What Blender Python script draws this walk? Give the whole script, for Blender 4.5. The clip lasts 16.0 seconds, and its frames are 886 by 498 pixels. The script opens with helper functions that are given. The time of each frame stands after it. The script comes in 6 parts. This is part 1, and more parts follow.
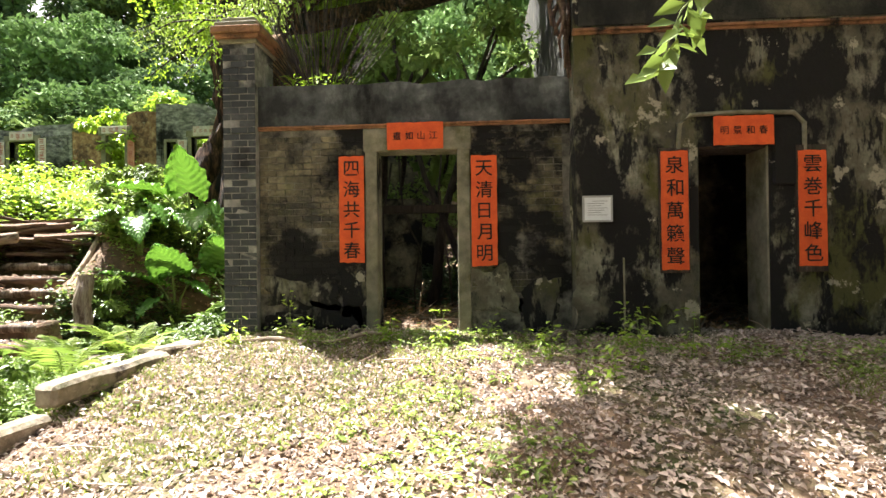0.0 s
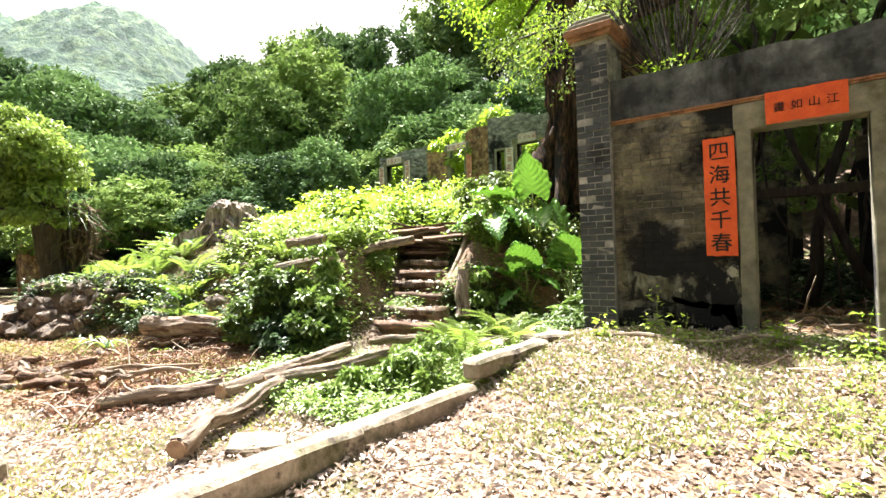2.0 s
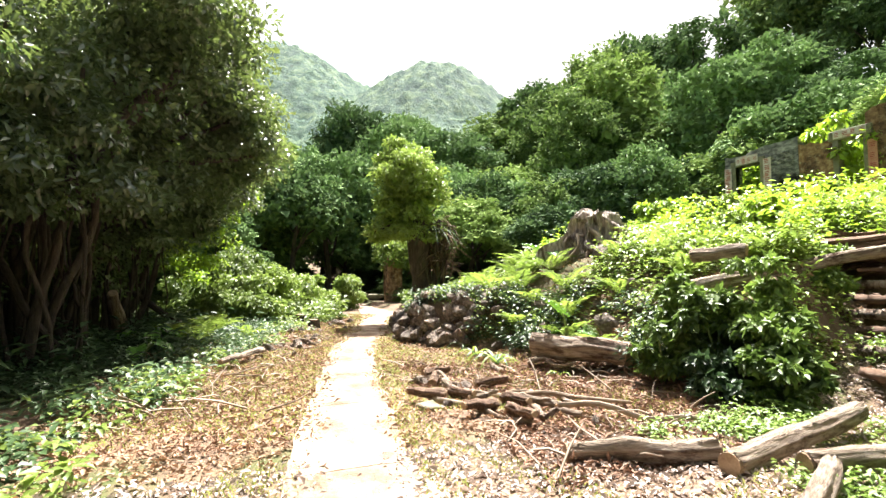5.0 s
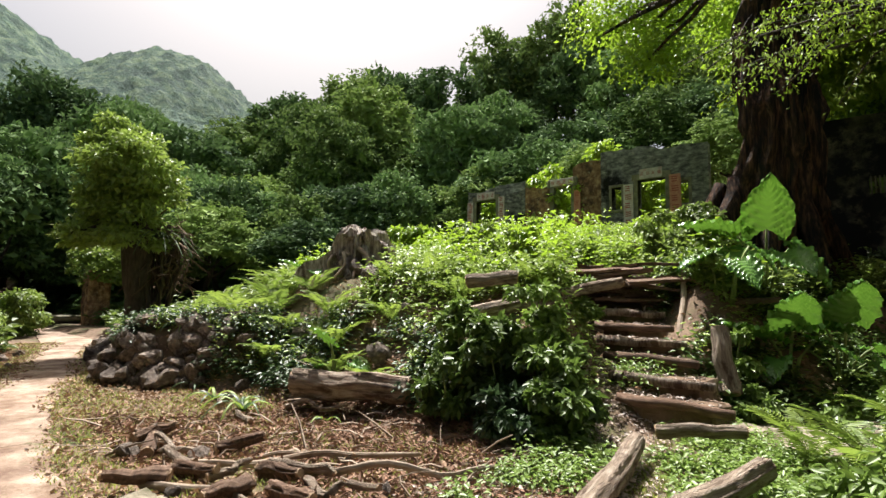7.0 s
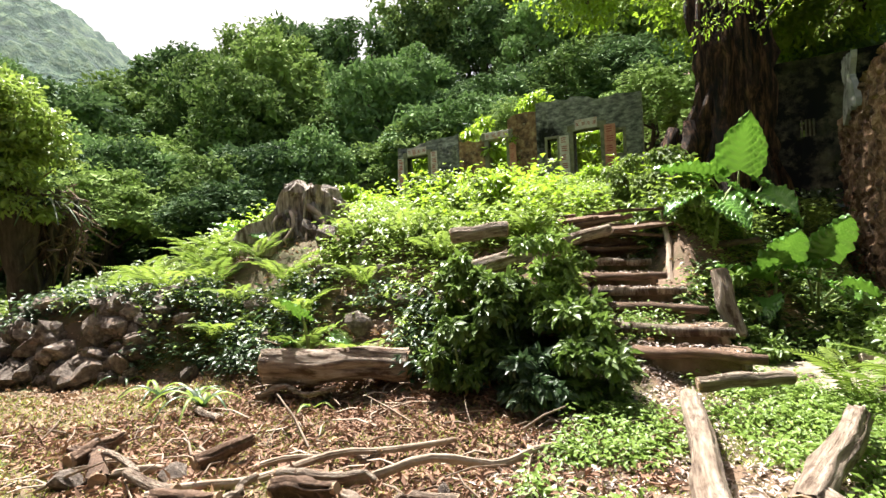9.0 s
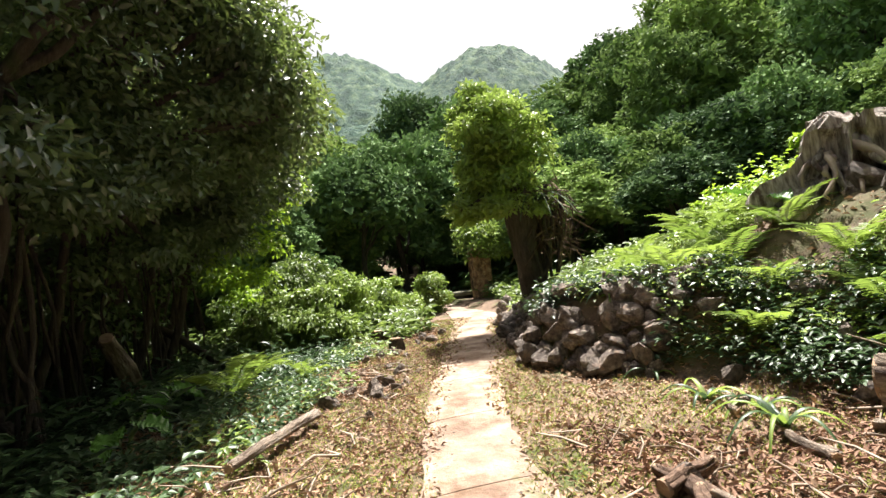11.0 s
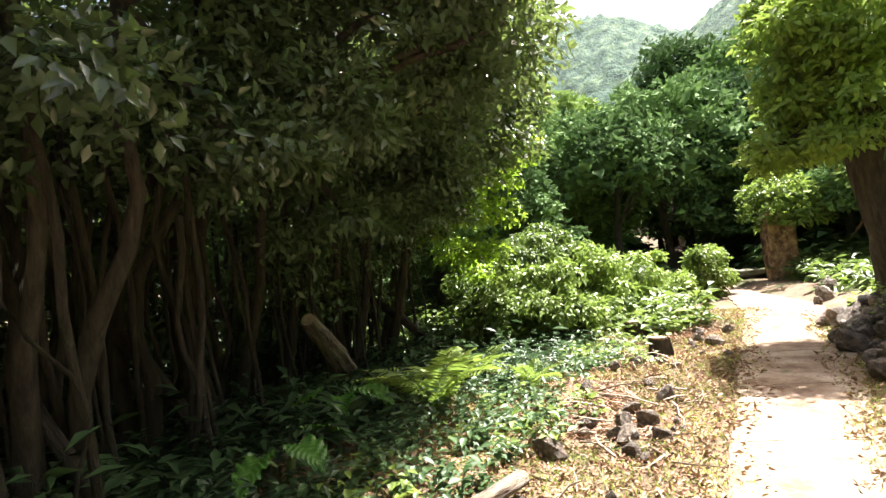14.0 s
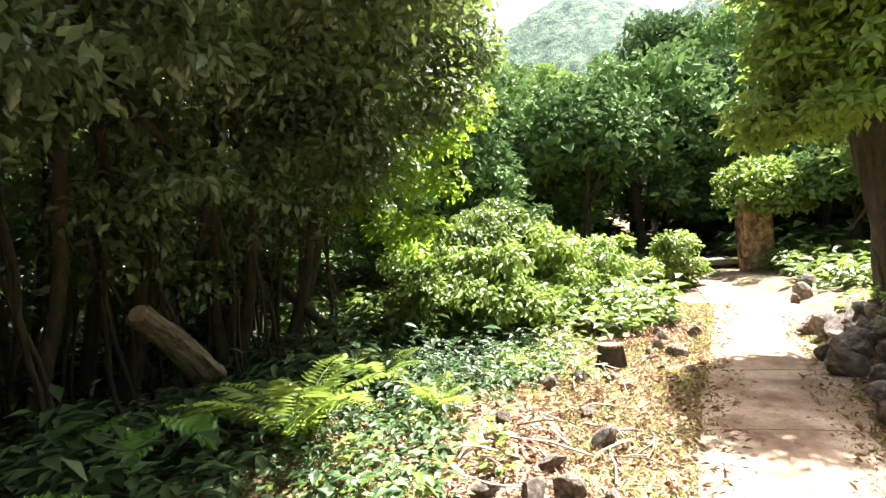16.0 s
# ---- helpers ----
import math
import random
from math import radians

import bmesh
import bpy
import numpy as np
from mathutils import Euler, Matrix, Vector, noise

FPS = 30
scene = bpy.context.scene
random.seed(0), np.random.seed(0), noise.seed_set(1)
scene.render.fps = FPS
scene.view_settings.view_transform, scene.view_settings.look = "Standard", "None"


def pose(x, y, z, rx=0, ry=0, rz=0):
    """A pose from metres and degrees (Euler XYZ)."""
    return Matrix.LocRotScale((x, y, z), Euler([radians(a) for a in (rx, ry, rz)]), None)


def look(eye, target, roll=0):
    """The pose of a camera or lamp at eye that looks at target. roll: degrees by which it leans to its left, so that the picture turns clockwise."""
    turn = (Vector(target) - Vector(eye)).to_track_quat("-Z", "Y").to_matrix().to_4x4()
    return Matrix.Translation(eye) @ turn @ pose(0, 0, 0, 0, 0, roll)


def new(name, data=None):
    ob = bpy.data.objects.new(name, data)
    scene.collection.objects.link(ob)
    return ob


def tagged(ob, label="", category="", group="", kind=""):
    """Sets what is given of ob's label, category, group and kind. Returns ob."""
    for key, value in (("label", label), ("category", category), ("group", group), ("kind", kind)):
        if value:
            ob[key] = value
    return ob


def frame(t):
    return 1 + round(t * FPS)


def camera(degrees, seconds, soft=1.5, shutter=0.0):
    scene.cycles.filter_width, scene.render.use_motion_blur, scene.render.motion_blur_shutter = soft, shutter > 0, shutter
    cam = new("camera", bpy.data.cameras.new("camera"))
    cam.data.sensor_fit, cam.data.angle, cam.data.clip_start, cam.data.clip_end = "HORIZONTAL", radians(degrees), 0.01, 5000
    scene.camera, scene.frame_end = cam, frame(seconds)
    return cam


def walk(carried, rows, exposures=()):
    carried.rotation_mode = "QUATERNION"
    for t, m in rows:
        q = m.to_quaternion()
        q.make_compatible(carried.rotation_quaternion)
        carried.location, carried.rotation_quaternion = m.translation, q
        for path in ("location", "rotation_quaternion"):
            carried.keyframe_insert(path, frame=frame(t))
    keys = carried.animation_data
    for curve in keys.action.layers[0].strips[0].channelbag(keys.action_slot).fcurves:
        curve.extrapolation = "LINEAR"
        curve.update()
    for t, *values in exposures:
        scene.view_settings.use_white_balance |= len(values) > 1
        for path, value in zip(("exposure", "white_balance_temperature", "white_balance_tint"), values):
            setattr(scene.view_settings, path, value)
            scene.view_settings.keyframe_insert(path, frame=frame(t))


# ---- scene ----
cam = camera(82.1, 16.0)
PATH = [
    (0, (0.404, 0.315, 1.542), (0.276, 2.311, 1.555), -0.7),
    (0.5, (0.269, 0.327, 1.558), (0.103, 2.32, 1.569), -0.6),
    (1, (0.044, 0.354, 1.546), (-0.257, 2.331, 1.572), -0.3),
    (1.5, (-0.189, 0.271, 1.532), (-0.822, 2.167, 1.549), -0.7),
    (2, (-0.294, 0.11, 1.54), (-1.484, 1.718, 1.562), -1.8),
    (2.5, (-0.562, -0.058, 1.531), (-2.189, 1.105, 1.567), -2.1),
    (3, (-0.817, -0.346, 1.553), (-2.678, 0.386, 1.569), -2.4),
    (3.2, (-0.929, -0.399, 1.549), (-2.841, 0.187, 1.555), -2.8),
    (5.3, (-2.815, -0.258, 1.53), (-4.618, 0.592, 1.693), 0.6),
    (5.5, (-2.966, -0.205, 1.548), (-4.697, 0.782, 1.723), 1.0),
    (6, (-3.281, -0.137, 1.536), (-4.824, 1.119, 1.744), 1.3),
    (6.5, (-3.565, -0.022, 1.552), (-4.947, 1.412, 1.745), 0.6),
    (7, (-3.785, 0.109, 1.568), (-5.051, 1.645, 1.763), 0.8),
    (7.5, (-4.028, 0.207, 1.56), (-5.097, 1.889, 1.724), 0.0),
    (8, (-4.394, 0.25, 1.542), (-5.259, 2.051, 1.627), -0.8),
    (8.2, (-4.511, 0.252, 1.521), (-5.317, 2.081, 1.583), -1.7),
    (10.3, (-6.033, 0.324, 1.558), (-7.707, 1.414, 1.658), -5.9),
    (10.5, (-6.179, 0.308, 1.548), (-7.949, 1.232, 1.671), -6.5),
    (11, (-6.589, 0.319, 1.585), (-8.526, 0.804, 1.681), -7.0),
    (11.5, (-6.937, 0.397, 1.617), (-8.932, 0.518, 1.661), -7.4),
    (12, (-7.259, 0.452, 1.599), (-9.252, 0.322, 1.688), -6.2),
    (12.5, (-7.658, 0.501, 1.636), (-9.633, 0.212, 1.755), -6.3),
    (13, (-8.113, 0.598, 1.675), (-10.067, 0.181, 1.776), -6.2),
    (13.5, (-8.549, 0.588, 1.665), (-10.488, 0.105, 1.75), -5.4),
    (14, (-8.929, 0.635, 1.637), (-10.865, 0.145, 1.738), -6.1),
    (14.5, (-9.342, 0.778, 1.677), (-11.277, 0.278, 1.755), -6.4),
    (15, (-9.877, 0.807, 1.674), (-11.824, 0.347, 1.683), -6.0),
    (15.5, (-10.273, 0.939, 1.691), (-12.223, 0.495, 1.689), -5.4),
    (16, (-10.671, 1.093, 1.674), (-12.628, 0.678, 1.667), -3.9),
]
walk(cam, [(t, look(eye, target, roll)) for t, eye, target, roll in PATH],
     exposures=[(0, 2.55), (1.5, 2.65), (2.2, 2.55), (3.2, 2.3), (5.3, 2.35), (5.5, 2.2), (5.7, 1.65), (7.0, 1.2), (7.5, 1.4), (8.0, 2.15), (8.2, 2.2), (10.3, 1.3), (11.2, 1.9), (12.5, 2.3), (15.0, 2.65), (16.0, 2.85)])

# ---- world and sun ----
SUN = Vector((-0.46, 0.32, 1.0)).normalized()
world = bpy.data.worlds.new("sky")
scene.world = world
world.use_nodes = True
wn = world.node_tree.nodes
sky = wn.new("ShaderNodeTexSky")
sky.sky_type = "NISHITA"
sky.sun_disc = False
sky.sun_elevation = math.asin(SUN.z)
sky.sun_rotation = math.atan2(SUN.x, SUN.y)
sky.air_density, sky.dust_density, sky.ozone_density = 1.2, 8.5, 0.6
wn["Background"].inputs["Strength"].default_value = 0.05
world.node_tree.links.new(sky.outputs["Color"], wn["Background"].inputs["Color"])
lamp = bpy.data.lights.new("sun", "SUN")
lamp.energy, lamp.angle, lamp.color = 5.0, radians(0.6), (1.0, 0.975, 0.94)
sun = new("sun", lamp)
sun.matrix_world = look(SUN * 60, (0, 0, 0))


# ---- materials ----
def nodes_of(name):
    m = bpy.data.materials.new(name)
    m.use_nodes = True
    return m, m.node_tree.nodes, m.node_tree.links


def ramp_node(n, stops):
    r = n.new("ShaderNodeValToRGB")
    el = r.color_ramp.elements
    while len(el) < len(stops):
        el.new(0.5)
    for e, (p, c) in zip(el, stops):
        e.position = p
        e.color = (*c, 1) if len(c) == 3 else c
    return r


def noise_node(n, l, coord, scale, detail=5, rough=0.6, stretch=None):
    t = n.new("ShaderNodeTexNoise")
    t.inputs["Scale"].default_value = scale
    t.inputs["Detail"].default_value = detail
    t.inputs["Roughness"].default_value = rough
    if stretch:
        mp = n.new("ShaderNodeMapping")
        mp.inputs["Scale"].default_value = stretch
        l.new(coord, mp.inputs["Vector"])
        coord = mp.outputs["Vector"]
    l.new(coord, t.inputs["Vector"])
    return t


def surface(name, stops, scale=3.0, rough=0.85, bump=0.3, fine=40.0, stains=(), vary=0.25, world_space=True, stretch=None, spec=0.3, relief=0.03):
    """Two scales of noise over a colour ramp, stains as (colour, scale, low, high, stretch), relief, and a shade for each piece."""
    m, n, l = nodes_of(name)
    b = n["Principled BSDF"]
    if world_space:
        coord = n.new("ShaderNodeNewGeometry").outputs["Position"]
    else:
        coord = n.new("ShaderNodeTexCoord").outputs["Object"]
    t1 = noise_node(n, l, coord, scale, 6, 0.65, stretch)
    r1 = ramp_node(n, stops)
    l.new(t1.outputs["Fac"], r1.inputs["Fac"])
    col = r1.outputs["Color"]
    t2 = noise_node(n, l, coord, fine, 4, 0.7, stretch)
    for sc, s_scale, lo, hi, s_st in stains:
        ts = noise_node(n, l, coord, s_scale, 7, 0.68, s_st)
        rs = ramp_node(n, [(lo, (0, 0, 0)), (hi, (1, 1, 1))])
        l.new(ts.outputs["Fac"], rs.inputs["Fac"])
        mx = n.new("ShaderNodeMix")
        mx.data_type = "RGBA"
        l.new(rs.outputs["Color"], mx.inputs[0])
        l.new(col, mx.inputs[6])
        mx.inputs[7].default_value = (*sc, 1)
        col = mx.outputs[2]
    rnd = n.new("ShaderNodeObjectInfo")
    mul = n.new("ShaderNodeMath")
    mul.operation = "MULTIPLY_ADD"
    l.new(rnd.outputs["Random"], mul.inputs[0])
    mul.inputs[1].default_value = vary
    mul.inputs[2].default_value = 1 - vary / 2 - 0.2
    add = n.new("ShaderNodeMath")
    add.operation = "MULTIPLY_ADD"
    l.new(t2.outputs["Fac"], add.inputs[0])
    add.inputs[1].default_value = 0.4
    l.new(mul.outputs[0], add.inputs[2])
    hsv = n.new("ShaderNodeHueSaturation")
    l.new(add.outputs[0], hsv.inputs["Value"])
    l.new(col, hsv.inputs["Color"])
    l.new(hsv.outputs["Color"], b.inputs["Base Color"])
    b.inputs["Roughness"].default_value = rough
    b.inputs["Specular IOR Level"].default_value = spec
    mixh = n.new("ShaderNodeMath")
    mixh.operation = "ADD"
    l.new(t1.outputs["Fac"], mixh.inputs[0])
    l.new(t2.outputs["Fac"], mixh.inputs[1])
    bp = n.new("ShaderNodeBump")
    bp.inputs["Strength"].default_value = bump
    bp.inputs["Distance"].default_value = relief
    l.new(mixh.outputs[0], bp.inputs["Height"])
    l.new(bp.outputs["Normal"], b.inputs["Normal"])
    return m


def leafy(name, dark, light, through_col=None, rough=0.4, share=0.35, spec=0.4):
    """Leaves: a shade for each leaf and each plant, gloss, and light that comes through."""
    m, n, l = nodes_of(name)
    b = n["Principled BSDF"]
    g = n.new("ShaderNodeNewGeometry")
    o = n.new("ShaderNodeObjectInfo")
    big = noise_node(n, l, g.outputs["Position"], 0.9, 3)
    a = n.new("ShaderNodeMath")
    a.operation = "MULTIPLY_ADD"
    l.new(g.outputs["Random Per Island"], a.inputs[0])
    a.inputs[1].default_value = 0.55
    l.new(o.outputs["Random"], a.inputs[2])
    a2 = n.new("ShaderNodeMath")
    a2.operation = "ADD"
    l.new(a.outputs[0], a2.inputs[0])
    l.new(big.outputs["Fac"], a2.inputs[1])
    a3 = n.new("ShaderNodeMath")
    a3.operation = "MULTIPLY"
    l.new(a2.outputs[0], a3.inputs[0])
    a3.inputs[1].default_value = 0.5
    r = ramp_node(n, [(0.15, dark), (0.85, light)])
    l.new(a3.outputs[0], r.inputs["Fac"])
    l.new(r.outputs["Color"], b.inputs["Base Color"])
    b.inputs["Roughness"].default_value = rough
    b.inputs["Specular IOR Level"].default_value = spec
    tr = n.new("ShaderNodeBsdfTranslucent")
    if through_col:
        tr.inputs["Color"].default_value = (*through_col, 1)
    else:
        l.new(r.outputs["Color"], tr.inputs["Color"])
    mx = n.new("ShaderNodeMixShader")
    mx.inputs[0].default_value = share
    l.new(b.outputs[0], mx.inputs[1])
    l.new(tr.outputs[0], mx.inputs[2])
    l.new(mx.outputs[0], n["Material Output"].inputs["Surface"])
    return m


BLACK = (0.012, 0.011, 0.010)
MOSS = (0.075, 0.075, 0.025)
m_brick = surface("aged grey brick", [(0.34, (0.05, 0.047, 0.038)), (0.5, (0.14, 0.122, 0.08)), (0.66, (0.29, 0.245, 0.15))], 2.2, 0.9, 0.6, 45,
                  [(MOSS, 1.3, 0.52, 0.66, None), (BLACK, 0.85, 0.45, 0.54, None), (BLACK, 3.5, 0.56, 0.66, None)], 0.55)
m_brick_grey = surface("grey pillar brick", [(0.34, (0.035, 0.038, 0.041)), (0.55, (0.06, 0.064, 0.066)), (0.75, (0.125, 0.125, 0.12))], 3, 0.88, 0.5, 50,
                       [(BLACK, 1.6, 0.52, 0.66, None)], 0.16)
m_mortar = surface("old lime mortar", [(0.35, (0.06, 0.056, 0.048)), (0.65, (0.28, 0.26, 0.21))], 4, 0.95, 0.6, 60,
                   [(BLACK, 0.85, 0.45, 0.54, None)], 0)
m_pillar_mortar = surface("pale pillar mortar", [(0.35, (0.16, 0.155, 0.14)), (0.65, (0.42, 0.40, 0.36))], 4, 0.95, 0.5, 60,
                          [((0.05, 0.048, 0.045), 1.3, 0.52, 0.64, None)], 0)
m_plaster = surface("stained lime plaster", [(0.36, (0.06, 0.056, 0.042)), (0.5, (0.115, 0.106, 0.074)), (0.66, (0.27, 0.26, 0.2))], 1.6, 0.92, 0.6, 26,
                    [(MOSS, 1.1, 0.50, 0.60, (1, 1, 0.6)), (BLACK, 0.85, 0.47, 0.53, (1.3, 1, 0.8)), (BLACK, 3.2, 0.53, 0.58, (1, 1, 0.35)), ((0.34, 0.31, 0.23), 2.3, 0.60, 0.63, None), (BLACK, 9.0, 0.60, 0.66, (1, 1, 0.3))], 0)
m_band = surface("blackened parapet plaster", [(0.38, (0.03, 0.031, 0.031)), (0.52, (0.10, 0.105, 0.10)), (0.68, (0.27, 0.28, 0.27))], 1.4, 0.92, 0.3, 30,
                 [(BLACK, 1.2, 0.46, 0.66, (1, 1, 0.4))], 0)
m_granite = surface("weathered granite", [(0.3, (0.12, 0.11, 0.075)), (0.6, (0.25, 0.23, 0.16)), (0.8, (0.34, 0.31, 0.23))], 5, 0.85, 0.35, 90,
                    [(MOSS, 2.0, 0.52, 0.7, None)], 0.15)
m_redband = surface("worn red brick moulding", [(0.3, (0.14, 0.075, 0.04)), (0.7, (0.36, 0.18, 0.09))], 6, 0.9, 0.4, 50, [(BLACK, 2.0, 0.52, 0.66, None)], 0.3)
m_paper = surface("faded red paper", [(0.3, (0.62, 0.085, 0.022)), (0.7, (0.78, 0.13, 0.03))], 9, 0.75, 0.2, 70, [((0.72, 0.25, 0.12), 5, 0.64, 0.8, None)], 0.08)
m_pale = surface("bleached paper strip", [(0.3, (0.45, 0.38, 0.34)), (0.7, (0.68, 0.62, 0.58))], 7, 0.85, 0.2, 50, [((0.5, 0.2, 0.15), 3, 0.52, 0.7, None)], 0.1)
m_palered = surface("bleached red paper strip", [(0.3, (0.42, 0.15, 0.1)), (0.7, (0.58, 0.3, 0.22))], 7, 0.85, 0.2, 50, [], 0.1)
m_ink = surface("black ink", [(0.3, (0.006, 0.006, 0.006)), (0.7, (0.02, 0.016, 0.014))], 12, 0.6, 0.05, 60, [], 0)
m_inkred = surface("faded red ink", [(0.3, (0.25, 0.05, 0.04)), (0.7, (0.4, 0.1, 0.08))], 12, 0.7, 0.05, 60, [], 0)
m_earthwall = surface("exposed earth wall", [(0.34, (0.10, 0.05, 0.03)), (0.5, (0.27, 0.155, 0.085)), (0.66, (0.46, 0.31, 0.18))], 5, 0.95, 0.9, 25, [((0.07, 0.04, 0.028), 2, 0.5, 0.62, None), ((0.36, 0.3, 0.22), 7, 0.6, 0.68, None)], 0.3)
m_oldwhite = surface("flaking white lime wash", [(0.3, (0.3, 0.29, 0.26)), (0.7, (0.62, 0.61, 0.57))], 4, 0.9, 0.4, 40, [((0.1, 0.09, 0.08), 1.6, 0.56, 0.68, None)], 0.1)
m_bark = surface("rough bark", [(0.3, (0.03, 0.023, 0.018)), (0.6, (0.085, 0.065, 0.05)), (0.8, (0.17, 0.14, 0.11))], 5, 0.9, 1.0, 35, [((0.06, 0.075, 0.03), 1.2, 0.56, 0.7, None)], 0.3, False, (3, 3, 0.7))
m_redbark = surface("red brown flaking bark", [(0.36, (0.014, 0.009, 0.007)), (0.5, (0.065, 0.036, 0.023)), (0.64, (0.23, 0.12, 0.07))], 2.6, 0.9, 1.0, 16, [(BLACK, 1.2, 0.5, 0.6, (3, 3, 0.6))], 0.2, False, (5, 5, 0.7), relief=0.12)
m_log = surface("weathered bare wood", [(0.3, (0.10, 0.065, 0.045)), (0.5, (0.30, 0.23, 0.17)), (0.75, (0.52, 0.45, 0.37))], 5, 0.85, 1.0, 26, [((0.08, 0.045, 0.028), 3.2, 0.5, 0.62, (2, 2, 0.8)), ((0.1, 0.11, 0.05), 2.0, 0.6, 0.72, None)], 0.35, False, (5, 5, 0.6))
m_soot = surface("soot black upper wall", [(0.36, (0.014, 0.014, 0.012)), (0.52, (0.035, 0.034, 0.026)), (0.7, (0.10, 0.092, 0.06))], 1.5, 0.92, 0.5, 28, [(BLACK, 1.2, 0.48, 0.62, (1, 1, 0.4))], 0)
m_stumpwood = surface("bleached stump wood", [(0.34, (0.13, 0.10, 0.08)), (0.5, (0.36, 0.30, 0.25)), (0.68, (0.6, 0.54, 0.47))], 4, 0.9, 1.0, 24, [((0.1, 0.065, 0.045), 3.0, 0.54, 0.64, (2, 2, 0.7))], 0.3, False, (5, 5, 0.7))
m_end = surface("sawn end grain", [(0.3, (0.2, 0.12, 0.07)), (0.7, (0.45, 0.33, 0.22))], 8, 0.9, 0.5, 60, [], 0.2, False)
m_plank = surface("rotten red timber", [(0.3, (0.06, 0.036, 0.025)), (0.6, (0.17, 0.105, 0.07)), (0.8, (0.36, 0.27, 0.2))], 4, 0.9, 0.6, 40, [], 0.6, False, (1, 6, 6))
m_twig = surface("dry twigs", [(0.3, (0.16, 0.11, 0.075)), (0.7, (0.42, 0.34, 0.26))], 3, 0.9, 0.3, 30, [], 0.3)
m_rock = surface("dark field stone", [(0.36, (0.085, 0.062, 0.05)), (0.52, (0.19, 0.15, 0.12)), (0.68, (0.37, 0.31, 0.255))], 3.5, 0.9, 0.9, 22, [((0.22, 0.12, 0.07), 1.8, 0.58, 0.72, None)], 0.7, False)
m_slab = surface("pale path concrete", [(0.34, (0.16, 0.10, 0.07)), (0.52, (0.31, 0.225, 0.165)), (0.7, (0.47, 0.385, 0.30))], 2.2, 0.92, 0.6, 34, [((0.15, 0.09, 0.055), 1.5, 0.50, 0.66, None), ((0.1, 0.11, 0.04), 3.2, 0.60, 0.72, None), ((0.2, 0.14, 0.1), 14, 0.58, 0.68, None)], 0.16)
m_stone = surface("worn pale stone", [(0.34, (0.15, 0.12, 0.085)), (0.66, (0.40, 0.34, 0.26))], 3, 0.9, 0.6, 30, [((0.09, 0.085, 0.04), 1.6, 0.5, 0.64, None), ((0.06, 0.045, 0.035), 5, 0.58, 0.68, None)], 0.25)
m_ground = surface("leaf strewn soil", [(0.25, (0.07, 0.045, 0.03)), (0.5, (0.16, 0.105, 0.068)), (0.78, (0.29, 0.205, 0.14))], 2.4, 0.95, 0.8, 18,
                   [((0.055, 0.075, 0.018), 0.7, 0.50, 0.66, None), ((0.05, 0.03, 0.018), 4.0, 0.58, 0.7, None)], 0)
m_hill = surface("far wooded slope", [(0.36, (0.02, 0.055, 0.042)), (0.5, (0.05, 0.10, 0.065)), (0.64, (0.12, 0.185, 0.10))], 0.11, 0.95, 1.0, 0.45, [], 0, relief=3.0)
m_metal = surface("dull aluminium frame", [(0.3, (0.34, 0.34, 0.33)), (0.7, (0.45, 0.45, 0.44))], 6, 0.5, 0.05, 60, [], 0)
m_white = surface("white printed card", [(0.3, (0.72, 0.74, 0.76)), (0.7, (0.8, 0.81, 0.82))], 6, 0.5, 0.02, 60, [], 0)
m_print = surface("grey print", [(0.3, (0.25, 0.25, 0.26)), (0.7, (0.3, 0.3, 0.31))], 6, 0.6, 0.02, 60, [], 0)
m_litter = leafy("dry fallen leaves", (0.05, 0.032, 0.024), (0.58, 0.47, 0.40), rough=0.5, share=0.12, spec=0.35)
m_litter_brown = leafy("orange brown fallen leaves", (0.06, 0.034, 0.02), (0.45, 0.28, 0.16), rough=0.6, share=0.1, spec=0.3)
m_forest = leafy("forest leaves", (0.014, 0.036, 0.022), (0.20, 0.31, 0.11), rough=0.75, share=0.14, spec=0.06)
m_forest_b = leafy("yellow green forest leaves", (0.035, 0.075, 0.025), (0.25, 0.35, 0.10), rough=0.75, share=0.18, spec=0.06)
m_dark = leafy("dark glossy leaves", (0.028, 0.046, 0.03), (0.115, 0.155, 0.085), (0.22, 0.30, 0.07), rough=0.25, share=0.26, spec=0.8)
m_bright = leafy("bright young and sunlit leaves", (0.085, 0.15, 0.02), (0.29, 0.39, 0.05), (0.33, 0.50, 0.04), rough=0.42, share=0.4)
m_herb = leafy("field herbs", (0.035, 0.065, 0.018), (0.27, 0.37, 0.07), rough=0.45, share=0.38)
m_weed = leafy("fresh weeds", (0.026, 0.055, 0.014), (0.18, 0.275, 0.05), rough=0.42, share=0.34)
# darker copy of the herb leaves, with shade put into the colour
m_shaded_herb = leafy("herbs with shade in their colour", (0.016, 0.036, 0.017), (0.07, 0.12, 0.044), rough=0.42, share=0.3, spec=0.35)
m_ear = leafy("elephant ear leaf", (0.06, 0.15, 0.03), (0.13, 0.27, 0.05), (0.13, 0.27, 0.03), rough=0.25, share=0.24)
m_fern = leafy("fern fronds", (0.10, 0.17, 0.028), (0.29, 0.39, 0.07), rough=0.5, share=0.42)
m_grass = leafy("grass blades", (0.09, 0.13, 0.02), (0.32, 0.36, 0.08), rough=0.5, share=0.38)
m_chip = leafy("red brown bark chips", (0.06, 0.03, 0.02), (0.34, 0.2, 0.13), rough=0.8, share=0.05, spec=0.2)
m_tangle = leafy("dead brown fronds", (0.02, 0.014, 0.01), (0.13, 0.09, 0.06), rough=0.8, share=0.1, spec=0.15)
